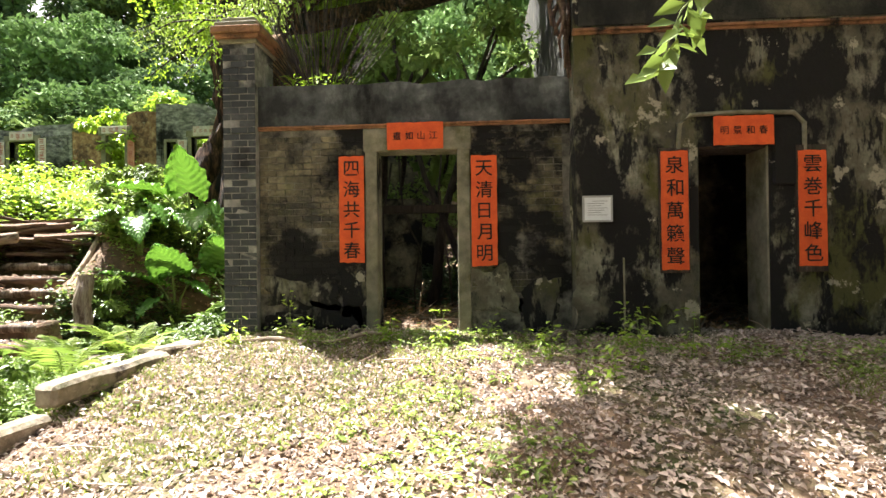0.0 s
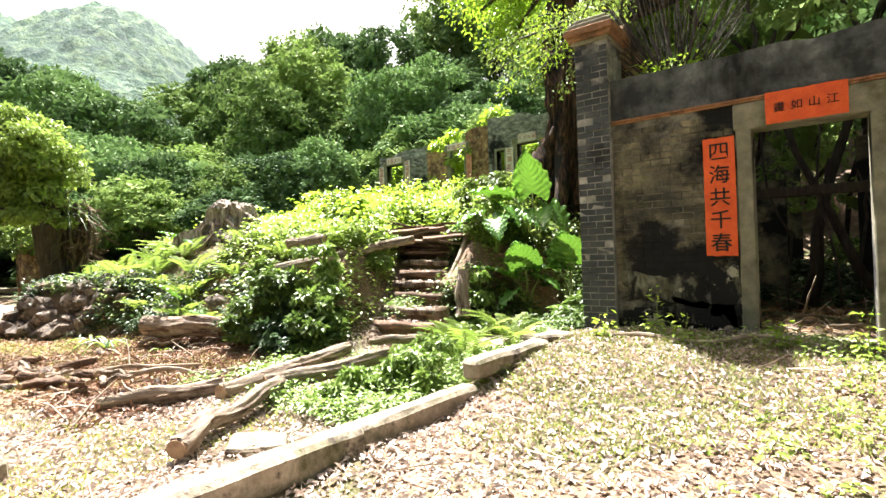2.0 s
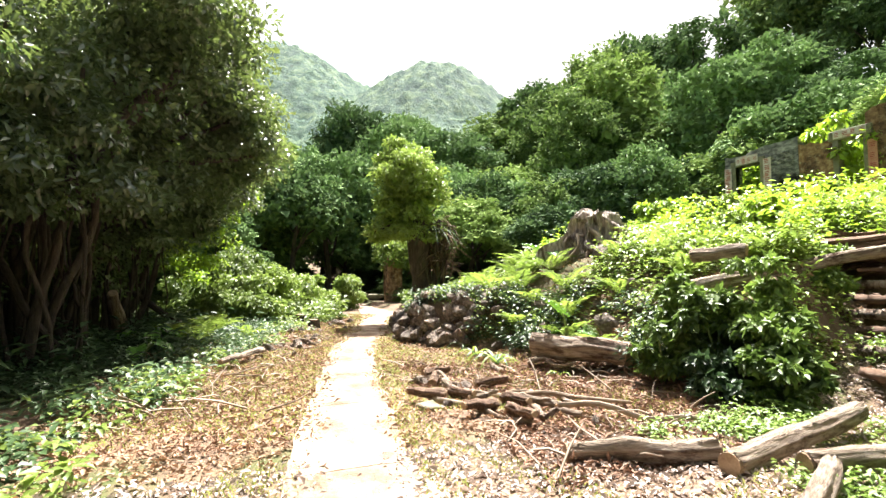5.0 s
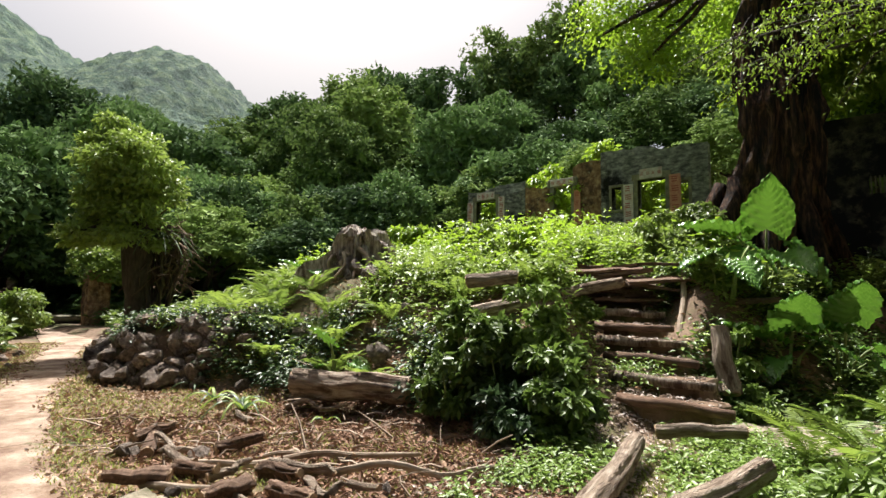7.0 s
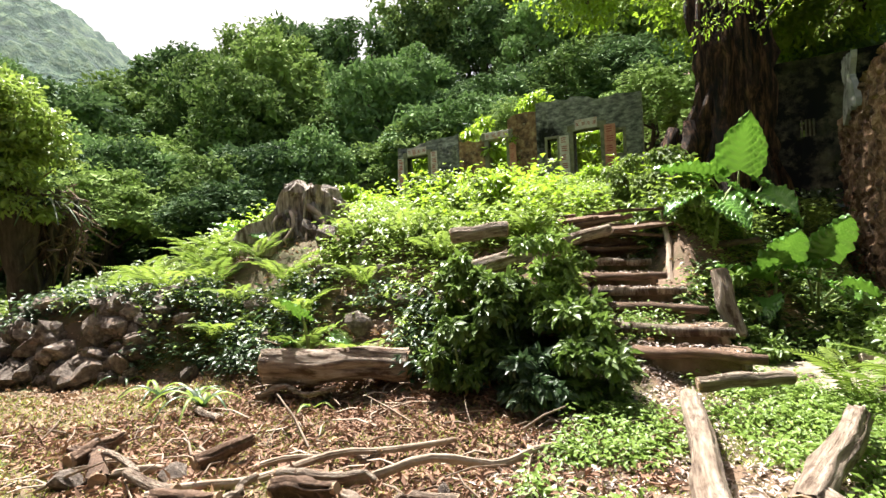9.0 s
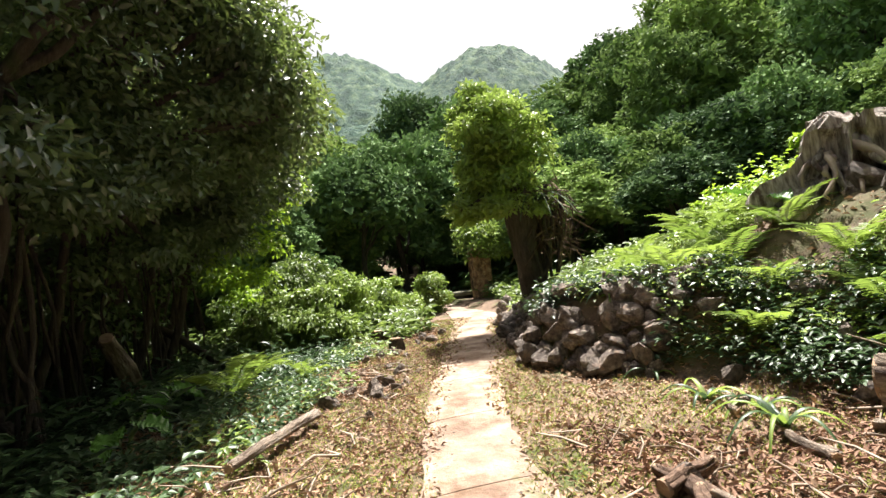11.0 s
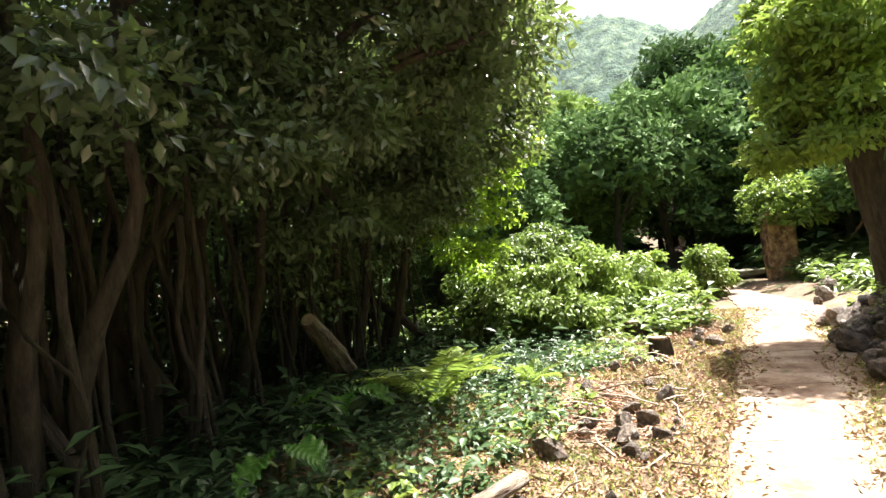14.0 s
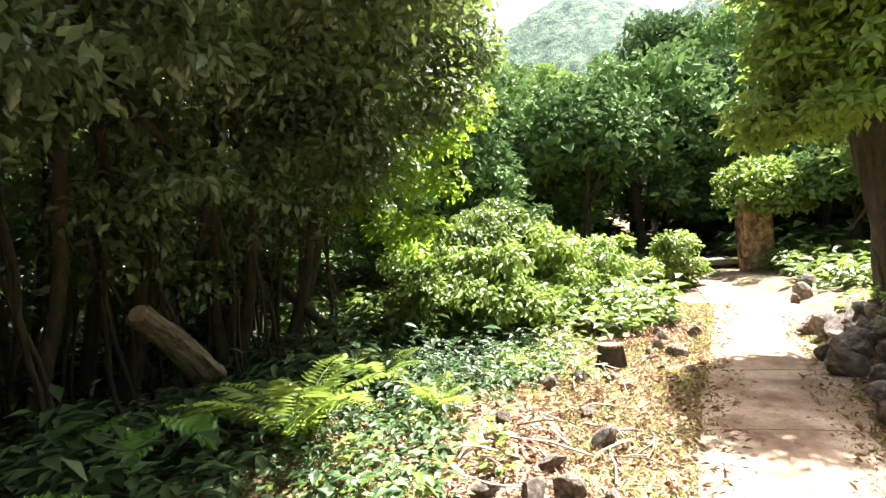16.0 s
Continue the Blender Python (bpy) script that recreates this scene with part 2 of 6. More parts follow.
m_stem = surface("green stem", [(0.3, (0.12, 0.17, 0.05)), (0.7, (0.25, 0.3, 0.1))], 5, 0.6, 0.1, 50, [], 0.2, False)


# ---- helpers of this scene ----
rng = np.random.default_rng(7)


def mesh_np(name, V, F):
    """A mesh from arrays of corners and of faces that all have the same number of corners."""
    me = bpy.data.meshes.new(name)
    V, F = np.asarray(V, dtype=np.float32), np.asarray(F, dtype=np.int32)
    k = F.shape[1]
    me.vertices.add(len(V))
    me.vertices.foreach_set("co", V.ravel())
    me.loops.add(F.size)
    me.loops.foreach_set("vertex_index", F.ravel())
    me.polygons.add(len(F))
    me.polygons.foreach_set("loop_start", np.arange(0, F.size, k, dtype=np.int32))
    me.polygons.foreach_set("loop_total", np.full(len(F), k, dtype=np.int32))
    me.update(calc_edges=True)
    return me


def part(name, data, material, parent=None, label="", smooth=False):
    """A bmesh or mesh as one mesh object, under a thing or on its own."""
    if isinstance(data, bmesh.types.BMesh):
        me = bpy.data.meshes.new(name)
        data.to_mesh(me)
        data.free()
    else:
        me = data
    if not me.materials:
        me.materials.append(material)
    if smooth:
        me.polygons.foreach_set("use_smooth", [True] * len(me.polygons))
    ob = new(name, me)
    if parent is not None:
        ob.parent = parent
    if label:
        ob["label"] = label
    return ob


def thing(name, m, label, category, group="", kind=""):
    ob = tagged(new(name), label, category, group, kind)
    ob.empty_display_size = 0.1
    ob.matrix_world = m
    return ob


def box(bm, x0, x1, y0, y1, z0, z1, bevel=0.0):
    r = bmesh.ops.create_cube(bm, size=1, matrix=Matrix.Translation(((x0 + x1) / 2, (y0 + y1) / 2, (z0 + z1) / 2)) @ Matrix.Diagonal((x1 - x0, y1 - y0, z1 - z0, 1)))
    if bevel:
        edges = {e for v in r["verts"] for e in v.link_edges}
        bmesh.ops.bevel(bm, geom=list(edges), offset=bevel, segments=1, affect="EDGES")
    return r["verts"]


def block(name, x0, x1, y0, y1, z0, z1, material, parent=None, label="", bevel=0.0, rough=0.0):
    bm = bmesh.new()
    box(bm, x0, x1, y0, y1, z0, z1, bevel)
    if rough:
        bmesh.ops.subdivide_edges(bm, edges=bm.edges[:], cuts=4, use_grid_fill=True)
        for v in bm.verts:
            v.co += noise.noise_vector(v.co * 5.0) * rough
    return part(name, bm, material, parent, label)


def smooth01(a):
    a = np.clip(a, 0, 1)
    return a * a * (3 - 2 * a)


def wobble(x, y, f, s=0.0):
    return np.sin(x * f + 1.7 * np.sin(y * f * 0.7 + s)) * np.cos(y * f * 1.1 + 1.3 * np.sin(x * f * 0.6 + s))


PATH_X = [-46.0, -34.0, -26.0, -21.0, -18.3, -15.7, -13.9, -12.6, -10.5, -6.8, -3.0, 3.0, 14.0]
PATH_Y = [6.5, 6.1, 5.6, 4.75, 3.75, 3.0, 2.33, 1.88, 1.34, 0.56, 0.12, -0.3, -0.8]


WALL_X = [-20.0, -18.2, -15.6, -13.4, -11.9, -10.5, -9.6]
WALL_Y = [5.6, 4.3, 3.75, 2.95, 3.7, 4.2, 4.6]


def path_mid(x):
    return np.interp(x, PATH_X, PATH_Y)


def skyline(az):
    """How high the woods stand over the eye, in degrees, by the bearing left of the house's normal."""
    return np.interp(az, [-60, 0, 20, 33, 43, 53, 60, 68, 85, 97, 106, 118, 150], [30, 29, 28, 28.4, 23.8, 23.6, 19.5, 16.5, 17, 19, 23, 25, 24])


def ground_z(x, y):
    """The lie of the land."""
    x, y = np.asarray(x, dtype=float), np.asarray(y, dtype=float)
    z = 0.14 + 0.34 * smooth01((y - 2.6) / 3.6) * smooth01((x + 4.2) / 1.5)
    foot = np.interp(x, [-26, -19, -14, -10, -7, -5.6, -4.6, -3.6, -3.0], [7.0, 5.0, 3.9, 3.7, 4.2, 5.6, 7.4, 8.6, 9.8])
    run = np.interp(x, [-26, -14, -6, -4.5], [4.5, 2.6, 2.9, 4.2])
    amp = np.interp(x, [-30, -21, -14, -11, -6, -3.4, -3.0], [0.1, 0.75, 1.45, 1.75, 1.7, 1.6, 0.35])
    up = (y - foot) / run
    z = z + amp * smooth01(up) + 0.17 * np.clip(y - foot - run, 0, 12) * np.interp(x, [-26, -14, -3.4, -2.9], [0.5, 1, 1, 0.1])
    dx, dy = x + 5.0, y - 2.0
    d, az = np.hypot(dx, dy), np.degrees(np.arctan2(-dx, dy))
    k = np.interp(az, [-110, -60, 0, 35, 60, 75, 95, 108, 125, 150], [0.0, 0.3, 0.5, 0.45, 0.25, 0.16, 0.16, 0.22, 0.1, 0.0])
    z = z + k * np.clip(d - 27, 0, 40) - 0.25 * smooth01((-x - 20) / 14) * smooth01((12 - y) / 6)
    f = np.clip((y - 5.9) / 2.6, -0.1, 1.25)
    side = np.abs(x - (-5.4 - 1.5 * f)) - 0.6
    z = z + (np.minimum(z, 0.34 + 1.08 * f) - z) * smooth01(1 - side / 0.7) * smooth01((10.2 - y) / 1.2) * smooth01((y - 5.0) / 0.8)
    heap = np.interp(x, [-20, -17, -13.4, -11.5, -10.4, -9.6], [0.2, 0.5, 0.85, 0.95, 0.5, 0.0])
    z = np.maximum(z, 0.13 + heap * smooth01((y - np.interp(x, WALL_X, WALL_Y) + 0.1) / 0.85))
    near = np.clip(1 - (np.abs(y - path_mid(x)) - 0.5) / 0.8, 0, 1)
    lump = 0.045 * wobble(x, y, 1.3) + 0.03 * wobble(x, y, 3.1, 2) + 0.1 * wobble(x, y, 0.8, 1) * smooth01(up * 1.5)
    return z + lump * (1 - near)


def gz(x, y):
    return float(ground_z(x, y))


def leaf_quads(P, D, U, L, W, fold=0.25, tri=True):
    """Leaves that start at P, run along D, and face U: two triangles each, folded along the midrib."""
    D = D / np.linalg.norm(D, axis=1, keepdims=True)
    S = np.cross(D, U)
    S /= np.linalg.norm(S, axis=1, keepdims=True) + 1e-9
    N = np.cross(S, D)
    L, W = L[:, None], W[:, None]
    a = P
    b = P + D * L * 0.45 + S * W * 0.5 + N * W * fold
    c = P + D * L - N * L * 0.12
    d = P + D * L * 0.45 - S * W * 0.5 + N * W * fold
    V = np.stack([a, b, c, d], axis=1).reshape(-1, 3)
    i = np.arange(len(P))[:, None] * 4
    F = np.concatenate([i + np.array([[0, 1, 2]]), i + np.array([[0, 2, 3]])], axis=1).reshape(-1, 3)
    return V, F


def unit(n):
    v = rng.normal(size=(n, 3))
    return v / np.linalg.norm(v, axis=1, keepdims=True)


def crown_mesh(name, clumps, per, leaf, width=0.5, shell=0.35, droop=0.3, up=0.35, core=0):
    """Leaves over many clumps, each given as (x, y, z, rx, ry, rz): dense at the rim, open between clumps; core adds
    oversized inner leaves that block light.
    """
    c = np.repeat(np.array(clumps, dtype=float), per, axis=0)
    n = len(c)
    u = unit(n)
    u[:, 2] = np.where(u[:, 2] < -0.45, -u[:, 2], u[:, 2])
    rad = 1 - shell * rng.random(n) ** 1.6
    P = c[:, :3] + u * c[:, 3:6] * rad[:, None]
    D = u * 0.8 + unit(n) * 0.9
    D[:, 2] -= droop
    U = u + np.array([0, 0, up]) + unit(n) * 0.55
    s = leaf * (0.6 + 0.8 * rng.random(n))
    V, F = leaf_quads(P, D, U, s, s * width)
    # oversized leaves hidden in each clump, added to darken the crown's shaded side
    if core:
        c = np.repeat(np.array(clumps, dtype=float), core, axis=0)
        n = len(c)
        u = unit(n)
        s = c[:, 3] * (0.55 + 0.35 * rng.random(n))
        P = c[:, :3] + u * c[:, 3:6] * 0.3
        V, F = merged((V, F), leaf_quads(P, unit(n), u + unit(n) * 0.3, s, s * 0.6))
    return mesh_np(name, V, F)


def blob_clumps(n, rx, ry, rz, cz, size, low=-0.35):
    """Centres of clumps spread over an uneven ball."""
    out = []
    for i in range(n):
        h = low + (1 - low) * (i + 0.5) / n
        r = math.sqrt(max(0, 1 - h * h))
        a = i * 2.39996 + rng.random() * 0.8
        f = 0.6 + 0.38 * rng.random()
        s = size * (0.55 + 0.9 * rng.random() ** 2)
        out.append((math.cos(a) * r * rx * f, math.sin(a) * r * ry * f, cz + h * rz * f, s, s, s * 0.75))
    return out


def tube(bm, pts, radii, seg=8, rough=0.0, cap=True, ridge=0.0):
    """A limb along pts with its radii, uneven by rough."""
    rings = []
    pts = [Vector(p) for p in pts]
    for i, (p, r) in enumerate(zip(pts, radii)):
        t = (pts[min(i + 1, len(pts) - 1)] - pts[max(i - 1, 0)]).normalized()
        side = t.cross(Vector((0, 0, 1)) if abs(t.z) < 0.9 else Vector((1, 0, 0))).normalized()
        oth = t.cross(side)
        ring = []
        for k in range(seg):
            a = 2 * math.pi * k / seg
            d = side * math.cos(a) + oth * math.sin(a)
            rr = r * (1 + rough * (noise.noise(p * 1.4 + d * 2.2) + 0.5 * noise.noise(p * 4 + d * 5)))
            if ridge:
                rr *= 1 + ridge * (abs(noise.noise(Vector((d.x * 3.5, d.y * 3.5, p.z * 0.35)))) * 2 - 0.5) + ridge * 0.5 * noise.noise(Vector((d.x * 11, d.y * 11, p.z * 1.2)))
            ring.append(bm.verts.new(p + d * rr))
        rings.append(ring)
    for a, b in zip(rings, rings[1:]):
        for k in range(seg):
            bm.faces.new((a[k], a[(k + 1) % seg], b[(k + 1) % seg], b[k]))
    if cap:
        bm.faces.new(rings[0][::-1])
        bm.faces.new(rings[-1])
    return rings


def bent(p0, p1, n, sag, seed):
    """Points from p0 to p1 with a wandering bend."""
    p0, p1 = Vector(p0), Vector(p1)
    out = []
    for i in range(n):
        f = i / (n - 1)
        w = noise.noise_vector(Vector((seed * 3.1, f * 2.2, seed))) * sag * math.sin(math.pi * f)
        out.append(p0.lerp(p1, f) + w)
    return out


def log(name, p0, p1, r0, r1, label, material=None, category="log", group="", bend=0.06, seed=1, rough=0.26):
    """A felled trunk with rough bark and two sawn ends."""
    base = Vector(p0)
    axis = (Vector(p1) - base).to_track_quat("Z", "Y").to_matrix().to_4x4()
    ob = thing(name, Matrix.Translation(base) @ axis, label, category, group)
    bm = bmesh.new()
    back = (Matrix.Translation(base) @ axis).inverted()
    pts = [back @ p for p in bent(p0, p1, 14, bend, seed)]
    radii = [r0 + (r1 - r0) * i / 13 for i in range(14)]
    tube(bm, pts, radii, 30, rough, False, 0.22)
    part("bark", bm, material or m_log, ob, smooth=True)
    for p, q, r in ((pts[0], pts[1], r0), (pts[-1], pts[-2], r1)):
        bm = bmesh.new()
        d = (p - q).normalized()
        bmesh.ops.create_cone(bm, cap_ends=True, segments=12, radius1=r * 0.93, radius2=r * 0.9, depth=0.03, matrix=Matrix.Translation(p) @ d.to_track_quat("Z", "Y").to_matrix().to_4x4())
        part("cut_end", bm, m_end, ob)
    return ob


def rock_mesh(seed, flat=0.7):
    bm = bmesh.new()
    bmesh.ops.create_icosphere(bm, subdivisions=2, radius=1)
    for v in bm.verts:
        n1 = noise.noise(v.co * 1.1 + Vector((seed * 7.3, 0, 0)))
        n2 = noise.noise(v.co * 2.7 + Vector((0, seed * 5.1, 0)))
        v.co *= 1 + 0.38 * n1 + 0.16 * n2
        v.co.z *= flat
    for s in range(15):
        d = noise.noise_vector(Vector((seed * 2.3, s * 4.1, 0.5))).normalized()
        for v in bm.verts:
            e = v.co.dot(d) - 0.42 - 0.2 * ((s * 0.37) % 1)
            if e > 0:
                v.co -= d * e * 0.95
    me = bpy.data.meshes.new("rock")
    bm.to_mesh(me)
    bm.free()
    me.materials.append(m_rock)
    return me


ROCKS = [rock_mesh(i, 0.6 + 0.06 * i) for i in range(7)]


def rock(x, y, s, z=None, label="rough dark field stone lying on the soil", group="field stones", k=None, sink=0.25):
    k = int(rng.integers(7)) if k is None else k
    ob = new("rock", ROCKS[k])
    zz = gz(x, y) if z is None else z
    ob.matrix_world = pose(x, y, zz + s * (0.62 - sink), 25 * rng.normal(), 25 * rng.normal(), 360 * rng.random()) @ Matrix.Diagonal((s * (0.8 + 0.5 * rng.random()), s * (0.7 + 0.4 * rng.random()), s, 1))
    return tagged(ob, label, "rock", group)


def on_ground(n, x0, x1, y0, y1, keep):
    """Random places in a stretch of the plan where keep(x, y) holds."""
    x = x0 + (x1 - x0) * rng.random(n)
    y = y0 + (y1 - y0) * rng.random(n)
    ok = keep(x, y)
    x, y = x[ok], y[ok]
    return np.stack([x, y, ground_z(x, y)], axis=1)


def stuff(name, me, material, label, category):
    return tagged(part(name, me, material), label, category, kind="stuff")


def herbs(P, leaves, height, leaf, spread=0.16, width=0.55):
    """Low leafy plants at P: leaves up a short stem, spreading."""
    k = np.repeat(np.arange(len(P)), leaves)
    n = len(k)
    tall = height * (0.5 + 0.9 * rng.random(len(P)))[k]
    f = rng.random(n)
    a = rng.random(n) * 6.283
    out = np.stack([np.cos(a), np.sin(a), np.zeros(n)], axis=1)
    Q = P[k] + out * (spread * rng.random(n) * (0.4 + f))[:, None]
    Q[:, 2] += tall * f + 0.01
    D = out + unit(n) * 0.4
    D[:, 2] += 0.35 - 0.7 * rng.random(n)
    U = np.zeros((n, 3))
    U[:, 2] = 1
    U += out * 0.25 + unit(n) * 0.3
    s = leaf * (0.5 + 0.9 * rng.random(n))
    return leaf_quads(Q, D, U, s, s * width)


def merged(*vf):
    Vs, Fs, o = [], [], 0
    for V, F in vf:
        Vs.append(V)
        Fs.append(F + o)
        o += len(V)
    return np.concatenate(Vs), np.concatenate(Fs)


CLEAR = ((-11.2, 6.0, 1.0), (-7.8, 5.9, 0.35), (-7.2, 6.2, 0.25), (-7.6, 5.5, 0.25), (-6.7, 6.9, 0.2), (-6.9, 8.3, 0.7), (-5.8, 8.0, 0.4), (-5.8, 7.5, 0.3), (-9.4, 5.2, 0.3), (-8.6, 4.9, 0.3), (-10.4, 6.2, 0.35), (-12.4, 6.6, 0.5), (-5.25, 3.8, 0.3), (-5.3, 4.6, 0.25), (-4.6, 3.8, 0.25), (-5.15, 3.1, 0.25), (-8.6, 4.1, 0.5))


def clear(x, y):
    """Away from the stump, the logs, the tumbled wall and the larger stones."""
    rise = y - np.interp(x, WALL_X, WALL_Y)
    ok = ~((x > -19) & (x < -11.7) & (rise > -0.2) & (rise < 0.5 + 0.2 * wobble(x, y, 3.0)))
    for cx, cy, r in CLEAR:
        ok &= np.hypot(x - cx, y - cy) > r
    return ok


def growth(name, x0, x1, y0, y1, n, leaves, height, leaf, keep, material, label, spread=0.16, width=0.55):
    P = on_ground(n, x0, x1, y0, y1, lambda x, y: keep(x, y) & clear(x, y))
    return stuff(name, mesh_np(name, *herbs(P, leaves, height, leaf, spread, width)), material, label, "undergrowth")


def off_path(x, y, w=0.55):
    return np.abs(y - path_mid(x)) > w + 0.12 * wobble(x, y, 2.0)


def patches(x, y, f, s, lo):
    return wobble(x, y, f, s) + 0.5 * wobble(x, y, f * 2.3, s + 1) > lo


# ---- ground ----
def spaced(a, b, step, far, grow):
    mid = list(np.arange(a, b + 1e-6, step))
    s, lo, hi = step, [], []
    p = a
    while p > -far:
        s *= grow
        p -= s
        lo.append(p)
    s, p = step, b
    while p < far:
        s *= grow
        p += s
        hi.append(p)
    return np.array(lo[::-1] + mid + hi)


gx, gy = spaced(-26, 7, 0.16, 1500, 1.16), spaced(-7, 13, 0.16, 1500, 1.16)
X, Y = np.meshgrid(gx, gy)
Z = ground_z(X, Y)
i = np.arange(len(gx) * len(gy)).reshape(len(gy), len(gx))
quads = np.stack([i[:-1, :-1], i[:-1, 1:], i[1:, 1:], i[1:, :-1]], axis=-1).reshape(-1, 4)
ground = part("ground", mesh_np("ground", np.stack([X, Y, Z], axis=-1).reshape(-1, 3), quads), m_ground, smooth=True)
tagged(ground, "brown soil strewn with dry leaves and moss", "ground", kind="structure")

# two far hills with a lumpy cover of trees
def far_hill(name, az, dist, height, wide, deep, seed, label):
    a = radians(az)
    c = np.array([-math.sin(a), math.cos(a)]) * dist + np.array([-6.0, 0.5])
    u = np.linspace(-1, 1, 200)
    U, W = np.meshgrid(u, np.linspace(-1, 1, 120))
    side, ahead = np.array([math.cos(a), math.sin(a)]), np.array([-math.sin(a), math.cos(a)])
    PX = c[0] + side[0] * U * wide + ahead[0] * W * deep
    PY = c[1] + side[1] * U * wide + ahead[1] * W * deep
    r = np.sqrt(U ** 2 * 1.0 + W ** 2)
    H = height * (np.exp(-(U * 1.55) ** 2 - (W * 1.3) ** 2)) + 6 * wobble(PX, PY, 0.03, seed)
    lump = np.array([noise.noise(Vector((px * 0.13, py * 0.13, seed))) + 0.6 * noise.noise(Vector((px * 0.3, py * 0.3, seed))) for px, py in zip(PX.ravel(), PY.ravel())]).reshape(PX.shape)
    H = H + 4.5 * lump - 30 * smooth01((r - 0.8) / 0.3)
    k = np.arange(PX.size).reshape(PX.shape)
    q = np.stack([k[:-1, :-1], k[:-1, 1:], k[1:, 1:], k[1:, :-1]], axis=-1).reshape(-1, 4)
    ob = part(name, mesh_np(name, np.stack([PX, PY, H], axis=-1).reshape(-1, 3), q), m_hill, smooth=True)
    return tagged(ob, label, "hill", kind="structure")


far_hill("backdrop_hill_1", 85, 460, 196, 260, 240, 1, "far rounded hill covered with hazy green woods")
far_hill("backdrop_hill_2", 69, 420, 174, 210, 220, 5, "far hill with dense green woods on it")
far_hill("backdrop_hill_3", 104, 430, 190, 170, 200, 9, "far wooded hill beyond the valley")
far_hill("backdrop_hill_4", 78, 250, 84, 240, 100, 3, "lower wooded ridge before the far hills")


# ---- ruined house with the brick front ----
house = thing("ruined_house", pose(0, 0, 0), "roofless brick house with a granite doorway and red paper couplets", "house")
WY, WT = 7.0, 0.34
for nm, a in (("wall_core", (-2.5, -0.89, 0.1, 3.2)), ("wall_core", (0.17, 1.64, 0.1, 3.2)), ("wall_core", (-0.89, 0.17, 2.9, 3.2))):
    block(nm, a[0], a[1], WY, WY + WT, a[2], a[3], m_mortar, house)
bm = bmesh.new()
box(bm, -2.5, 1.66, WY - 0.02, WY + WT + 0.02, 3.25, 3.80)
bmesh.ops.subdivide_edges(bm, edges=bm.edges[:], cuts=14, use_grid_fill=True)
for v in bm.verts:
    v.co += noise.noise_vector(v.co * 4) * 0.012
    if v.co.z > 3.7:
        v.co.z += 0.05 * noise.noise(Vector((v.co.x * 2.5, 0, 0))) + 0.03 * noise.noise(Vector((v.co.x * 9, 0, 0)))
part("parapet", bm, m_band, house, "blackened plaster parapet with a broken top")
for k in range(2):
    block("string_course", -2.5, 1.64, WY - 0.035 - 0.018 * k, WY + 0.02, 3.2 + 0.026 * k, 3.224 + 0.026 * k, m_redband, house, "thin red brick moulding", 0.004)
block("jamb", -1.05, -0.89, WY - 0.025, WY + 0.3, 0.38, 2.9, m_granite, house, "granite door jamb", 0.012, 0.006)
block("jamb", 0.17, 0.345, WY - 0.025, WY + 0.3, 0.38, 2.9, m_granite, house, "granite door jamb", 0.012, 0.006)
block("lintel", -1.07, 0.365, WY - 0.03, WY + 0.3, 2.885, 3.195, m_granite, house, "granite lintel", 0.012, 0.005)
block("threshold", -0.93, 0.2, WY - 0.05, WY + 0.36, 0.36, 0.47, m_granite, house, "worn granite threshold", 0.02, 0.01)
# pillar with a moulded cap
block("pillar_core", -2.935, -2.495, 6.895, 7.5, 0.1, 4.36, m_pillar_mortar, house)
for k, (g, z0, z1) in enumerate(((0.03, 4.36, 4.41), (0.07, 4.41, 4.47), (0.11, 4.47, 4.56), (0.07, 4.56, 4.63), (0.0, 4.63, 4.71))):
    block("cap_course", -2.94 - g, -2.49 + g, 6.89 - g, 7.5 + g, z0, z1, m_redband if k in (1, 2) else m_granite, house, "moulded brick cap", 0.008, 0.006)
# the side wall, its plaster fallen off, rising to a broken gable
bm = bmesh.new()
ys = np.linspace(7.36, 14.2, 150)
top = np.interp(ys, [7.3, 8.0, 9.1, 11.0, 14.2], [4.45, 4.95, 4.6, 4.45, 4.2])
row = []
for yv, t in zip(ys, top):
    t += 0.12 * noise.noise(Vector((yv * 3, 0, 4)))
    col = []
    for f in np.linspace(0, 1, 90):
        zz = 0.1 + (t - 0.1) * f
        w = 0.06 * noise.noise(Vector((yv * 2.2, zz * 2.2, 0))) + 0.05 * noise.cell(Vector((yv * 5 + 0.6 * noise.noise(Vector((yv * 4, zz * 4, 1))), zz * 10 + 0.8 * noise.noise(Vector((yv * 5, zz * 5, 3))), 2))) + 0.02 * noise.noise(Vector((yv * 14, zz * 14, 2)))
        col.append((bm.verts.new((-2.9 + w, yv, zz)), bm.verts.new((-2.55, yv, zz))))
    row.append(col)
for a, b in zip(row, row[1:]):
    for k in range(89):
        bm.faces.new((a[k][0], a[k + 1][0], b[k + 1][0], b[k][0]))
        bm.faces.new((a[k][1], b[k][1], b[k + 1][1], a[k + 1][1]))
    bm.faces.new((a[-1][0], a[-1][1], b[-1][1], b[-1][0]))
for col in (row[0], row[-1]):
    for k in range(89):
        bm.faces.new((col[k][0], col[k][1], col[k + 1][1], col[k + 1][0]))
part("side_wall", bm, m_earthwall, house, "side wall of crumbling orange earth brick")


